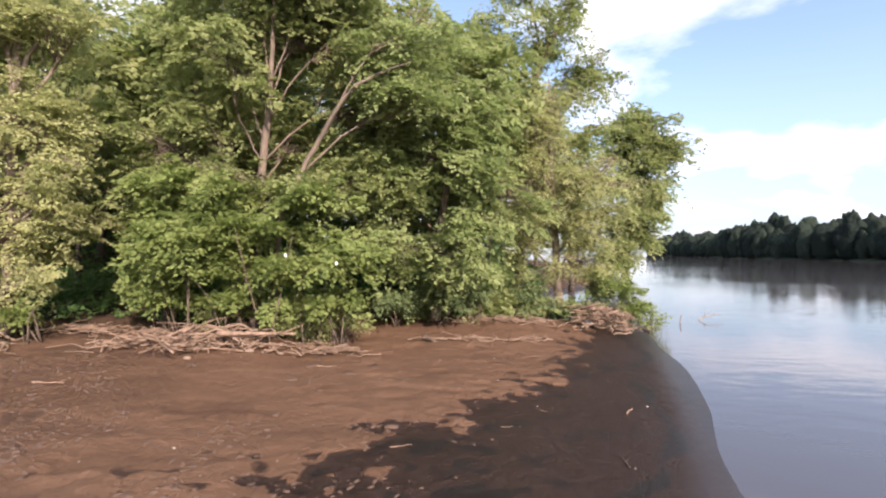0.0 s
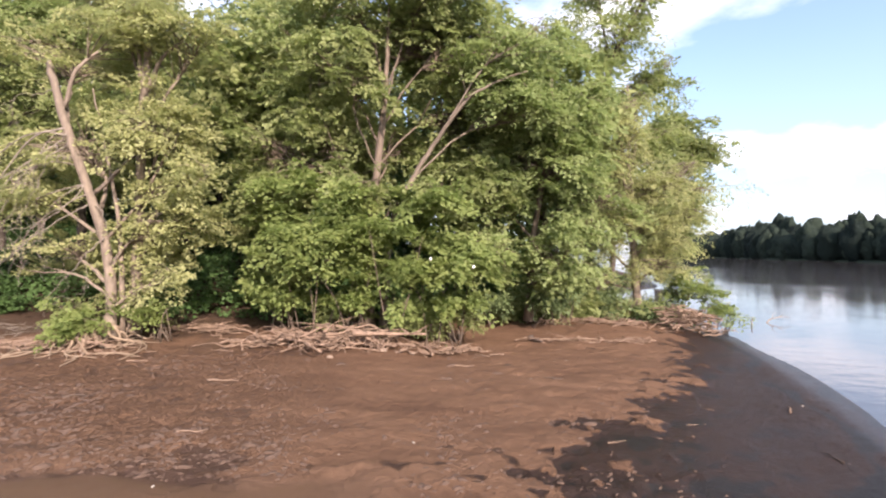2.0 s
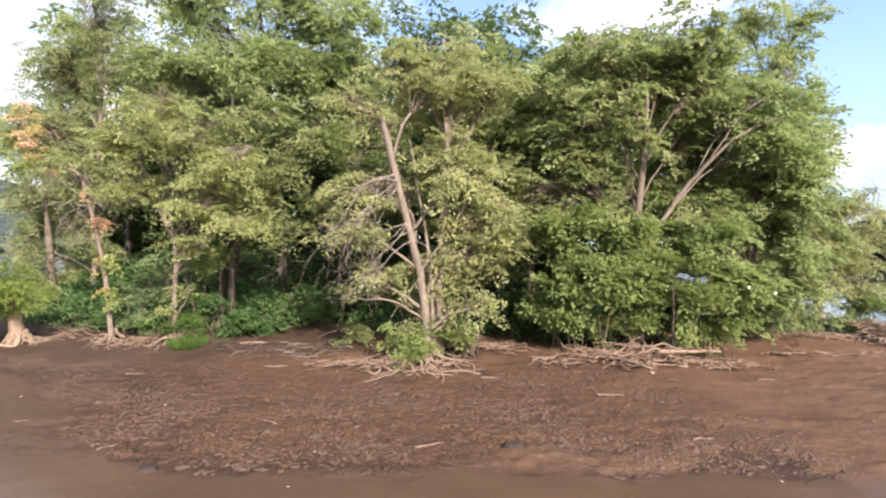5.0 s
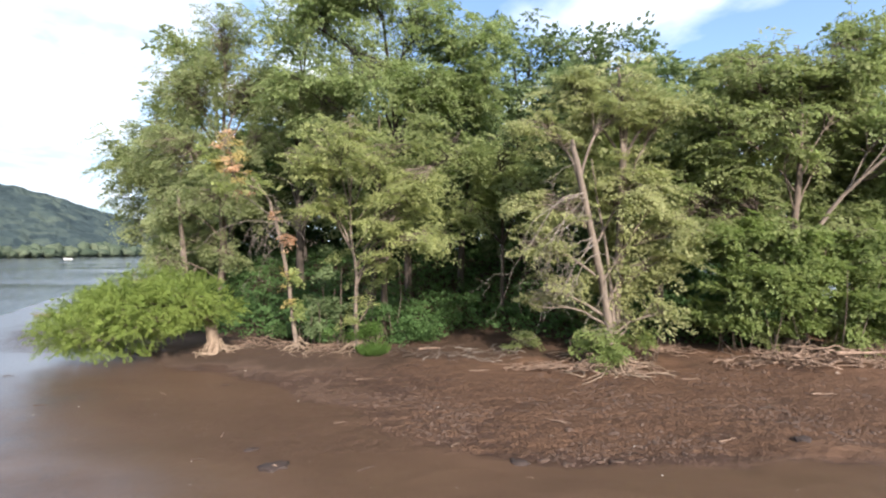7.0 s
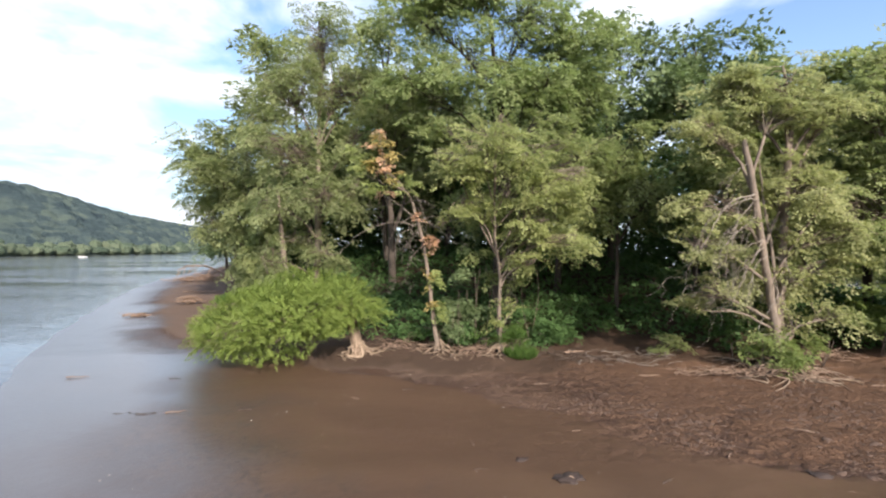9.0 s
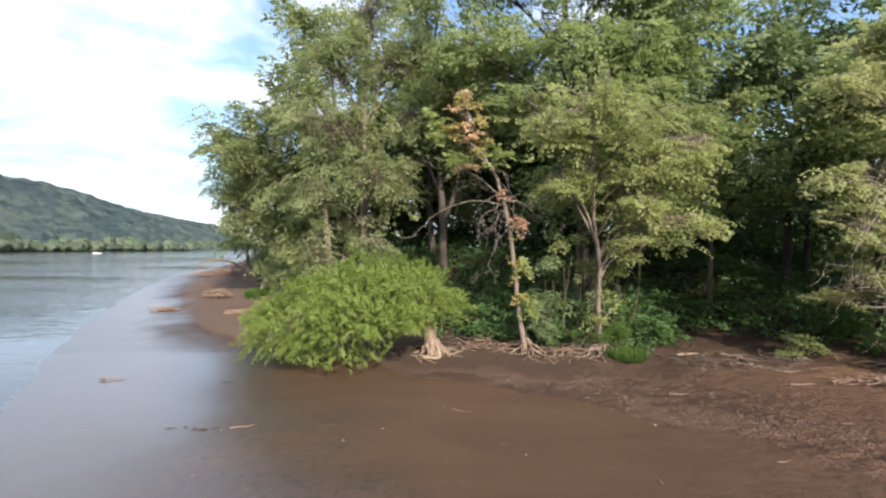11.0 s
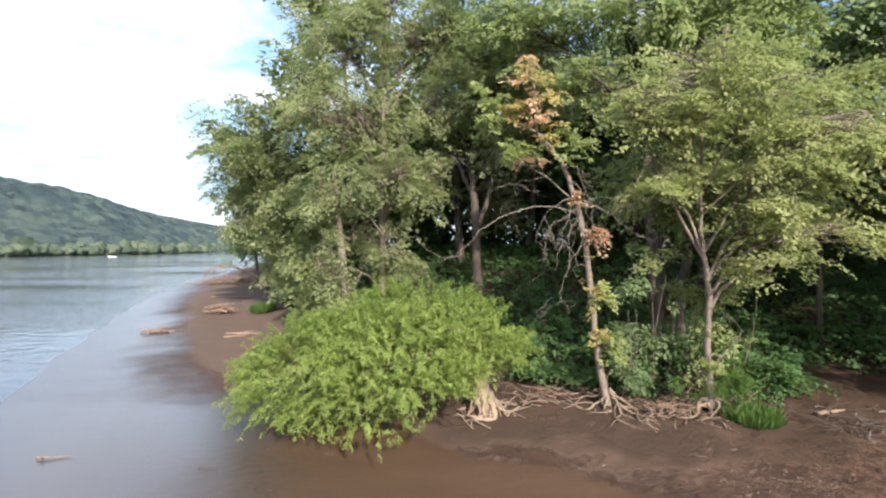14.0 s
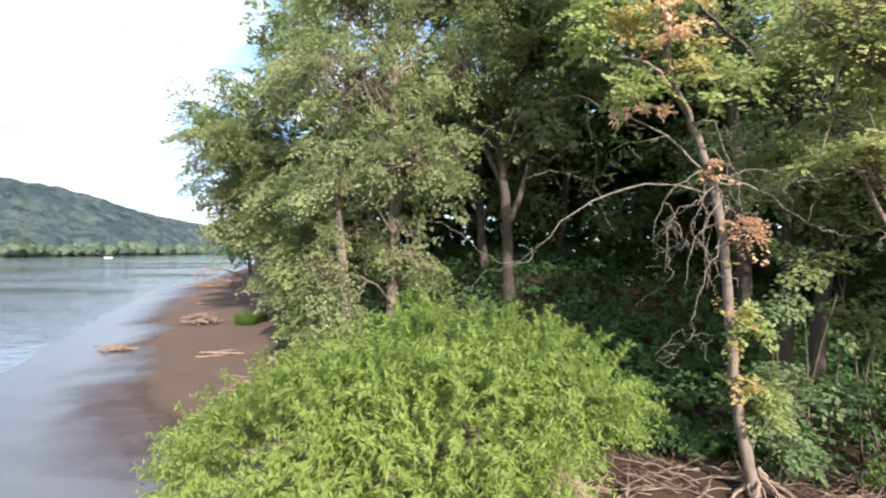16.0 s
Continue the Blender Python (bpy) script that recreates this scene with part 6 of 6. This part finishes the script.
def clods():
    """Crumbled lumps of drying mud, thick along the edge of the silt and thinning up the flat."""
    rng = np.random.default_rng(97)
    n = 140000
    x, y = rng.uniform(-21, 5, n), rng.uniform(4.4, 12.0, n)
    d = shore_distance(x, y)
    rim = silt_flat(x, y + 0.45) * (1 - silt_flat(x, y))
    patch = smooth(value_noise(x * 0.8, y * 0.9, 95) + 0.5 * value_noise(x * 2.4, y * 2.6, 96), -0.25, 0.6)
    up = smooth(12.3 - y, 0, 2.5) * (0.55 + 0.45 * smooth(9.0 - y, 0, 3.0))
    v = soaked_east(x, y)
    torn = smooth(v, -1.3, -0.5) * smooth(-v, -0.1, 0.3) * smooth(10.5 - y, 0, 3)
    share = np.maximum(np.maximum(0.20 * patch * up * smooth(-x, 1.0, 4.0), 0.10 * rim * patch), 0.05 * torn)
    ok = (rng.random(n) < share) & (d > 1.5) & (silt_flat(x, y) < 0.25)
    x, y = x[ok][:9500], y[ok][:9500]
    z = height(x, y)
    r = np.exp(rng.normal(-4.0, 0.42, len(x)))
    a = np.linspace(0, 2 * np.pi, 6, endpoint=False)
    verts, faces = [], []
    for k in range(len(x)):
        turn, long = rng.normal(0.4, 0.7), rng.uniform(1.2, 2.8)
        o = len(verts)
        for rad, h in ((1.0, -0.3), (0.7, 0.22)):
            q = a + rng.normal(0, 0.18, 6)
            w = r[k] * rad * (1 + rng.normal(0, 0.2, 6))
            px, py = np.cos(q) * w * long, np.sin(q) * w
            for i in range(6):
                verts.append((x[k] + px[i] * math.cos(turn) - py[i] * math.sin(turn), y[k] + px[i] * math.sin(turn) + py[i] * math.cos(turn), z[k] + r[k] * (h + rng.normal(0, 0.07))))
        verts.append((x[k] + rng.normal(0, 0.2) * r[k], y[k] + rng.normal(0, 0.2) * r[k], z[k] + r[k] * rng.uniform(0.3, 0.6)))
        for i in range(6):
            j = (i + 1) % 6
            faces.append((o + i, o + j, o + 6 + j, o + 6 + i))
            faces.append((o + 6 + i, o + 6 + j, o + 12))
    tagged(new("mud_clods", mesh_from("mud_clods", verts, faces, M_CLODS)), "crumbled brown clods strewn over the drying mud", "mud clods", kind="stuff")


clods()

# a branch standing out of the river, and a stake
rngw = np.random.default_rng(90)
tb = Tubes()
tb.add(curve_points([(10.1, 19.6, -0.3, .03), (10.5, 19.7, -0.02, .025), (11.0, 19.8, 0.10, .016), (11.5, 19.9, 0.08, .006)], 4, .01, rngw), 6)
tb.add(curve_points([(10.6, 19.7, 0.02, .02), (10.6, 19.7, 0.18, .012), (10.8, 19.8, 0.30, .005)], 3), 5)
tb.add(curve_points([(10.9, 19.8, 0.08, .014), (11.15, 19.9, 0.2, .008), (11.2, 19.9, 0.3, .004)], 3), 5)
tagged(new("branch", tb.mesh("branch", M_DEAD)), "forked bare branch sticking out of the river", "branch")
tb = Tubes()
tb.add(curve_points([(9.2, 18.8, -0.3, .03), (9.2, 18.8, 0.05, .022), (9.25, 18.8, 0.22, .012)], 3), 6)
tagged(new("stake", tb.mesh("stake", M_DEAD)), "short broken stake standing in shallow water", "stake")

# loose sticks, chips and shells on the mud
rngl = np.random.default_rng(95)
STICKS = [(3.4, 8.3, .45, 60), (2.6, 6.3, .35, 95), (1.2, 7.3, .2, 10), (-0.3, 6.4, .3, 20), (-9.0, 7.6, .5, 15), (-7.0, 8.6, .6, 8), (-16.1, 5.3, .35, 60), (-17.6, 4.3, .3, 40), (-18.6, 6.4, .25, 20),
          (-33.0, 10.4, .7, 8), (-29.6, 10.0, .4, -5), (-28.3, 12.2, .3, 40), (-27.8, 7.2, .45, 30), (-26.2, 7.4, .3, 15), (-20.8, 5.7, .3, 110), (-14.0, 6.6, .5, 150), (-13.0, 7.4, .4, 20), (-10.9, 5.7, .5, 35), (-6.2, 6.1, .4, 12),
          (-22.5, 9.2, .35, 10), (-23.8, 8.4, .25, 160), (-30.5, 14.0, .5, 20), (-33.6, 16.2, .4, 5), (-9.6, 10.0, .5, 10), (-2.4, 10.4, .5, 5), (-0.6, 9.4, .4, 170), (-15.5, 10.8, .6, 10), (-18.8, 9.8, .5, 5)]
for _ in range(26):
    x, y = rngl.uniform(-27, 3.5), rngl.uniform(3.9, 10)
    if shore_distance(np.array([x]), np.array([y]))[0] > 0.8:
        STICKS.append((x, y, rngl.uniform(0.1, 0.28), rngl.uniform(0, 180)))
stick_kinds = [stick_mesh(rngl, 1.0, 0.035, 0.15, k % 2, (M_DRIFT, M_STICKDARK, M_DRIFT)[k % 3]) for k in range(6)]
for k, (x, y, l, a) in enumerate(STICKS):
    ob = new("stick", stick_kinds[k % 6])
    ob.matrix_basis = pose(x, y, gz(x, y) - 0.004, 0, 0, a) @ Matrix.Diagonal((l, l, l, 1))
    tagged(ob, ("short bleached stick lying on the mud", "dark wet stick lying on the mud", "short bleached stick lying on the mud")[(k % 6) % 3], "stick", "loose sticks on the mud")


def shell_mesh(rng):
    bm = bmesh.new()
    bmesh.ops.create_icosphere(bm, subdivisions=1, radius=1.0)
    for v in bm.verts:
        v.co *= 1 + rng.uniform(-0.25, 0.25)
        v.co.z *= 0.45
    me = bpy.data.meshes.new("pebble"); bm.to_mesh(me); bm.free()
    me.materials.append(M_SHELL)
    return me


shells = [shell_mesh(rngl) for _ in range(4)]
placed = 0
while placed < 140:
    x, y = rngl.uniform(-30, 4.5), rngl.uniform(3.5, 12)
    if shore_distance(np.array([x]), np.array([y]))[0] < 0.4:
        continue
    s = rngl.uniform(0.007, 0.014) if rngl.random() < 0.9 else rngl.uniform(0.018, 0.026)
    ob = new("pebble", shells[placed % 4])
    ob.matrix_basis = pose(x, y, gz(x, y) + s * 0.2, 0, 0, rngl.uniform(0, 360)) @ Matrix.Diagonal((s, s * 0.8, s, 1))
    tagged(ob, "small pale shell fragment on the mud", "shell", "pale shells on the mud")
    placed += 1
for x, y, s in ((-4.3, 10.9, .12), (-5.4, 10.3, .08), (-3.6, 11.0, .07)):
    stone = shells[1].copy(); stone.materials[0] = M_STONE
    ob = new("stone", stone)
    ob.matrix_basis = pose(x, y, gz(x, y) + s * 0.3, 0, 0, 20) @ Matrix.Diagonal((s, s * .7, s, 1))
    tagged(ob, "pale flat stone lying on the mud", "stone")
# scraps caught in the bush
for x, y, z in ((-3.15, 9.95, 2.45), (-2.2, 10.42, 2.28)):
    bm = bmesh.new()
    bmesh.ops.create_icosphere(bm, subdivisions=2, radius=0.028)
    for v in bm.verts:
        v.co *= 1 + 0.45 * noise.noise(v.co * 30 + Vector((x, y, z)))
        v.co.z *= 1.4
    me = bpy.data.meshes.new("scrap"); bm.to_mesh(me); bm.free(); me.materials.append(M_PLASTIC)
    ob = new("plastic_scrap", me); ob.location = (x, y, z)
    tagged(ob, "crumpled white plastic scrap caught in the bush", "litter")


def grass_tuft(x, y, r, h, seed, label):
    rng = np.random.default_rng(seed)
    n = 900
    a, q = rng.uniform(0, 2 * np.pi, n), r * np.sqrt(rng.random(n))
    px, py = x + np.cos(a) * q, y + np.sin(a) * q
    pos = np.stack([px, py, height(px, py) - 0.01], -1)
    way = unit(np.stack([np.cos(a) * .5 * q / r, np.sin(a) * .5 * q / r, np.ones(n)], -1) + rng.normal(0, .18, (n, 3)))
    nr = unit(rng.normal(0, 1, (n, 3)))
    ln = h * rng.uniform(.5, 1.1, n)
    tagged(new("grass_tuft", leaf_mesh("grass_tuft", pos, way, nr, ln, ln * .05 + .006, M_GRASS)), label, "grass")


grass_tuft(-38.5, 30.0, 0.62, 0.72, 301, "green grass tuft growing on the beach")
grass_tuft(-19.1, 12.7, 0.5, 0.35, 303, "fresh green grass at the foot of the young maple")

# ---- far banks ----


def ball(sub):
    bm = bmesh.new()
    bmesh.ops.create_icosphere(bm, subdivisions=sub, radius=1.0)
    v = np.array([x.co for x in bm.verts]); f = np.array([[c.index for c in p.verts] for p in bm.faces])
    bm.free()
    return v, f


def far_wood(name, label, line, depth_rows, h, step, leaf, seed, base=0.0, vary=0.35):
    """A wooded bank along a line of (x, y): lumpy crowns, one behind and above the other."""
    rng = np.random.default_rng(seed)
    p = np.array(line, float)
    seg = np.linalg.norm(np.diff(p, axis=0), axis=1)
    s = np.concatenate([[0], np.cumsum(seg)])
    bv, bf = ball(3)
    verts, faces, count = [], [], 0
    for row in range(depth_rows):
        for q in np.arange(0, s[-1], step * (1 + 0.25 * row)):
            x, y = np.interp(q, s, p[:, 0]), np.interp(q, s, p[:, 1])
            k = min(np.searchsorted(s, q, "right") - 1, len(seg) - 1)
            nx, ny = -(p[k + 1, 1] - p[k, 1]) / seg[k], (p[k + 1, 0] - p[k, 0]) / seg[k]
            off = row * step * 1.1 + rng.uniform(0, step * 0.6)
            x, y = x + nx * off + rng.normal(0, step * .3), y + ny * off + rng.normal(0, step * .3)
            hh = h * rng.uniform(1 - vary, 1.0) * (0.72 + 0.33 * row / max(1, depth_rows - 1)) * (1 + 0.12 * math.sin(q * 0.021) + 0.08 * math.sin(q * 0.057 + 1))
            w = step * rng.uniform(0.7, 1.15)
            o = rng.uniform(0, 90, 3)
            lump = value_noise(bv[:, 0] * 2.1 + o[0] + bv[:, 2] * 1.3, bv[:, 1] * 2.1 + o[1] - bv[:, 2] * 1.7, 81) * 0.30
            lump = lump + value_noise(bv[:, 0] * 5.5 + o[1] + bv[:, 2] * 4.1, bv[:, 1] * 5.5 + o[2] - bv[:, 2] * 3.3, 82) * 0.24
            r = (1 + lump + rng.normal(0, 0.07, len(bv)))[:, None]
            v = bv * np.hstack([r, r, 0.5 + 0.5 * r]) * np.array([w, w, hh * 0.52]) + np.array([x, y, base + hh * 0.46])
            verts.append(v); faces.append(bf + count); count += len(v)
    me = mesh_from(name, np.vstack(verts), np.vstack(faces).tolist(), leaf)
    return tagged(new(name, me), label, "woods", kind="stuff")


def bank_strip(name, label, line, mat, profile):
    p = np.array(line, float)
    v, f = [], []
    for k, (x, y) in enumerate(p):
        a, b = p[max(k - 1, 0)], p[min(k + 1, len(p) - 1)]
        e = unit(b - a); n = np.array([-e[1], e[0]])
        for o, zz in profile:
            v.append((x + n[0] * o, y + n[1] * o, zz))
    m = len(profile)
    for k in range(len(p) - 1):
        for j in range(m - 1):
            f.append((m * k + j, m * k + m + j, m * k + m + 1 + j, m * k + 1 + j))
    return tagged(new(name, mesh_from(name, v, f, mat)), label, "river bank", kind="structure")


RIGHT = [(420, -60), (330, 60), (262, 160), (214, 235), (206, 320), (222, 430), (248, 550), (285, 700)]
# The strip climbs behind the crowns as a backing that closes sky gaps.
bank_strip("far_bank_right", "far river bank with an added dark backing slope behind the crowns", RIGHT[::-1], M_FAR, [(-2, -1), (0, 0.7), (6, 1.5), (11, 13), (20, 18), (60, 20)])
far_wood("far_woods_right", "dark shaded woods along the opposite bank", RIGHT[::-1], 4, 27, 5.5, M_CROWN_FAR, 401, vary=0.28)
LEFT = [(-1100, -150), (-760, 100), (-560, 300), (-500, 430), (-520, 640), (-590, 950), (-600, 1400), (-560, 1900)]
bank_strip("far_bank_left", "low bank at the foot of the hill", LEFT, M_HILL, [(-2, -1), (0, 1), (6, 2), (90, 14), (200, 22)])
far_wood("far_woods_left", "light green trees along the foot of the hill", LEFT[1:], 2, 21, 9.0, M_CROWN_LIGHT, 402, vary=0.45)


def canopy_lumps(x, y, cell):
    """Rounded tree crowns packed side by side, 0 to 1."""
    best = np.zeros_like(x)
    i0, j0 = np.floor(x / cell).astype(np.int64), np.floor(y / cell).astype(np.int64)
    for di in (-1, 0, 1):
        for dj in (-1, 0, 1):
            i, j = i0 + di, j0 + dj
            h = ((i * 73856093) ^ (j * 19349663)) & 0xFFFFFF
            jx, jy, s = (h % 251) / 251.0, (h // 251 % 241) / 241.0, 0.6 + 0.4 * ((h // 60491) % 97) / 97.0
            r = np.hypot(x - (i + jx) * cell, y - (j + jy) * cell) / (cell * 0.95 * s)
            best = np.maximum(best, s * np.sqrt(np.clip(1 - r * r, 0, 1)))
    return best


def hill():
    """Long wooded ridge beyond the river, thick with rounded tree crowns."""
    rng = np.random.default_rng(403)
    line = [(-2600, 100), (-1500, 420), (-1040, 740), (-1000, 1000), (-1030, 1400), (-1080, 1900), (-1000, 2600)]
    top = [212, 192, 154, 112, 84, 62, 46]
    p = np.array(line, float)
    sm = curve_points([(*r, 0, 1) for r in p], 15)
    nq, m, wid = 520, 111, 430.0
    q = np.linspace(18, len(sm) - 1, nq)
    px, py = np.interp(q, range(len(sm)), sm[:, 0]), np.interp(q, range(len(sm)), sm[:, 1])
    pt = np.interp(q / (len(sm) - 1) * (len(p) - 1), range(len(p)), top)
    e = unit(np.stack([np.gradient(px), np.gradient(py)], -1))
    k = np.ones(41) / 41
    e = unit(np.stack([np.convolve(np.pad(e[:, c], 20, "edge"), k, "valid") for c in (0, 1)], -1))
    nrm = np.stack([e[:, 1], -e[:, 0]], -1)
    u = np.linspace(-0.35, 1, m)
    X = px[:, None] + nrm[:, 0:1] * u * wid; Y = py[:, None] + nrm[:, 1:2] * u * wid
    Z = pt[:, None] * np.cos(u * np.pi / 2) ** 1.15 * (1 + 0.07 * waves2(X / 100, Y / 100, 3, 5, 1.4)) - 1
    foot = smooth(1.0 - u, 0.0, 0.15)
    Z += foot * (12.0 * canopy_lumps(X, Y, 20.0) + 5.0 * canopy_lumps(X + 5, Y + 3, 10.0) + 1.2 * value_noise(X * 0.4, Y * 0.4, 5))
    me = bpy.data.meshes.new("hill")
    me.vertices.add(nq * m)
    me.vertices.foreach_set("co", np.stack([X, Y, Z], -1).astype(np.float32).ravel())
    i = (np.arange(nq - 1)[:, None] * m + np.arange(m - 1)).ravel()
    f = np.stack([i, i + 1, i + m + 1, i + m], -1).astype(np.int32)
    me.loops.add(f.size); me.loops.foreach_set("vertex_index", f.ravel())
    me.polygons.add(len(f)); me.polygons.foreach_set("loop_start", np.arange(0, f.size, 4, dtype=np.int32))
    me.polygons.foreach_set("use_smooth", np.ones(len(f), bool))
    me.update(calc_edges=True)
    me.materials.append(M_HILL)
    tagged(new("hill", me), "long forested ridge beyond the river, blue distance haze put into its green", "hill", kind="structure")


hill()


def thicket():
    """Close growth deep in the wood: layer on layer of small trees and saplings."""
    rng = np.random.default_rng(405)
    n = 6000
    x, y = rng.uniform(-40, 8, n), rng.uniform(29, 48, n)
    x = x - np.clip(y - 30, 0, 30) * 0.35
    d = shore_distance(x, y)
    ok = (d > 3.5) & (y > np.interp(x, EDGE_X, EDGE_Y) + 1.5)
    x, y = x[ok], y[ok]
    z = height(x, y) + rng.uniform(0.2, 11.5, len(x))
    shade_cover = rng.uniform(0, 1, (2000, 3)) * np.array([20, 12, 4]) + np.array([-29, 28, 8.0])      # leaf layer added overhead, mostly unseen, to keep skylight out of the wood
    shade_cover = shade_cover[shore_distance(shade_cover[:, 0], shade_cover[:, 1]) > 8.0]
    cen = np.vstack([np.stack([x, y, z], -1), shade_cover])
    dirs = unit(rng.normal(0, 1, cen.shape) + np.array([0, -1.0, 0]))
    pos, way, ln = spray_leaves(rng, cen, dirs, 12, 0.8, .4, .8, .5)
    s = 0.48 * rng.uniform(.6, 1.2, len(pos))
    # The darkest leaf green stands for shade deep in the wood.
    tagged(new("thicket", chip_mesh("thicket", pos, way, ln, s, s * .9, M_HERB)), "close growth deep in the wood, shade in its colour, with added leaf cover", "thicket", kind="stuff")


thicket()


def motor_boat(x, y, turn):
    """A small white open motor boat far out on the river."""
    th = thing("motor_boat", "small white motor boat far out on the river", "boat", (x, y, WATER_Z))
    th.rotation_euler = (0, 0, radians(turn))
    bm = bmesh.new()
    rows = []
    for s in np.linspace(0, 1, 9):
        w = 1.05 * (1 - max(0.0, (s - 0.45) / 0.55) ** 2.2) + 0.02
        px, lift = -2.8 + 5.8 * s, 0.35 * s * s
        rows.append([bm.verts.new(v) for v in ((px, -w, 0.75 + lift), (px, -w * 0.75, -0.1), (px, 0, -0.3 + 0.2 * s), (px, w * 0.75, -0.1), (px, w, 0.75 + lift))])
    for a, b in zip(rows, rows[1:]):
        for k in range(4):
            bm.faces.new((a[k], a[k + 1], b[k + 1], b[k]))
    bm.faces.new(rows[0])
    for a, b in zip(rows[4:], rows[5:]):
        bm.faces.new((a[0], b[0], b[4], a[4]))
    bmesh.ops.recalc_face_normals(bm, faces=bm.faces)
    me = bpy.data.meshes.new("hull"); bm.to_mesh(me); bm.free(); me.materials.append(M_PLASTIC)
    part("hull", me, th, "white hull")
    bm = bmesh.new()
    bmesh.ops.create_cube(bm, size=1)
    for v in bm.verts:
        v.co = Vector((v.co.x * (0.5 if v.co.z > 0 else 0.9) + 0.1, v.co.y * 1.5, 0.75 + (v.co.z + 0.5) * 0.7))
    me = bpy.data.meshes.new("windscreen"); bm.to_mesh(me); bm.free(); me.materials.append(M_STICKDARK)
    part("windscreen", me, th, "dark windscreen")


motor_boat(-318, 345, 200)
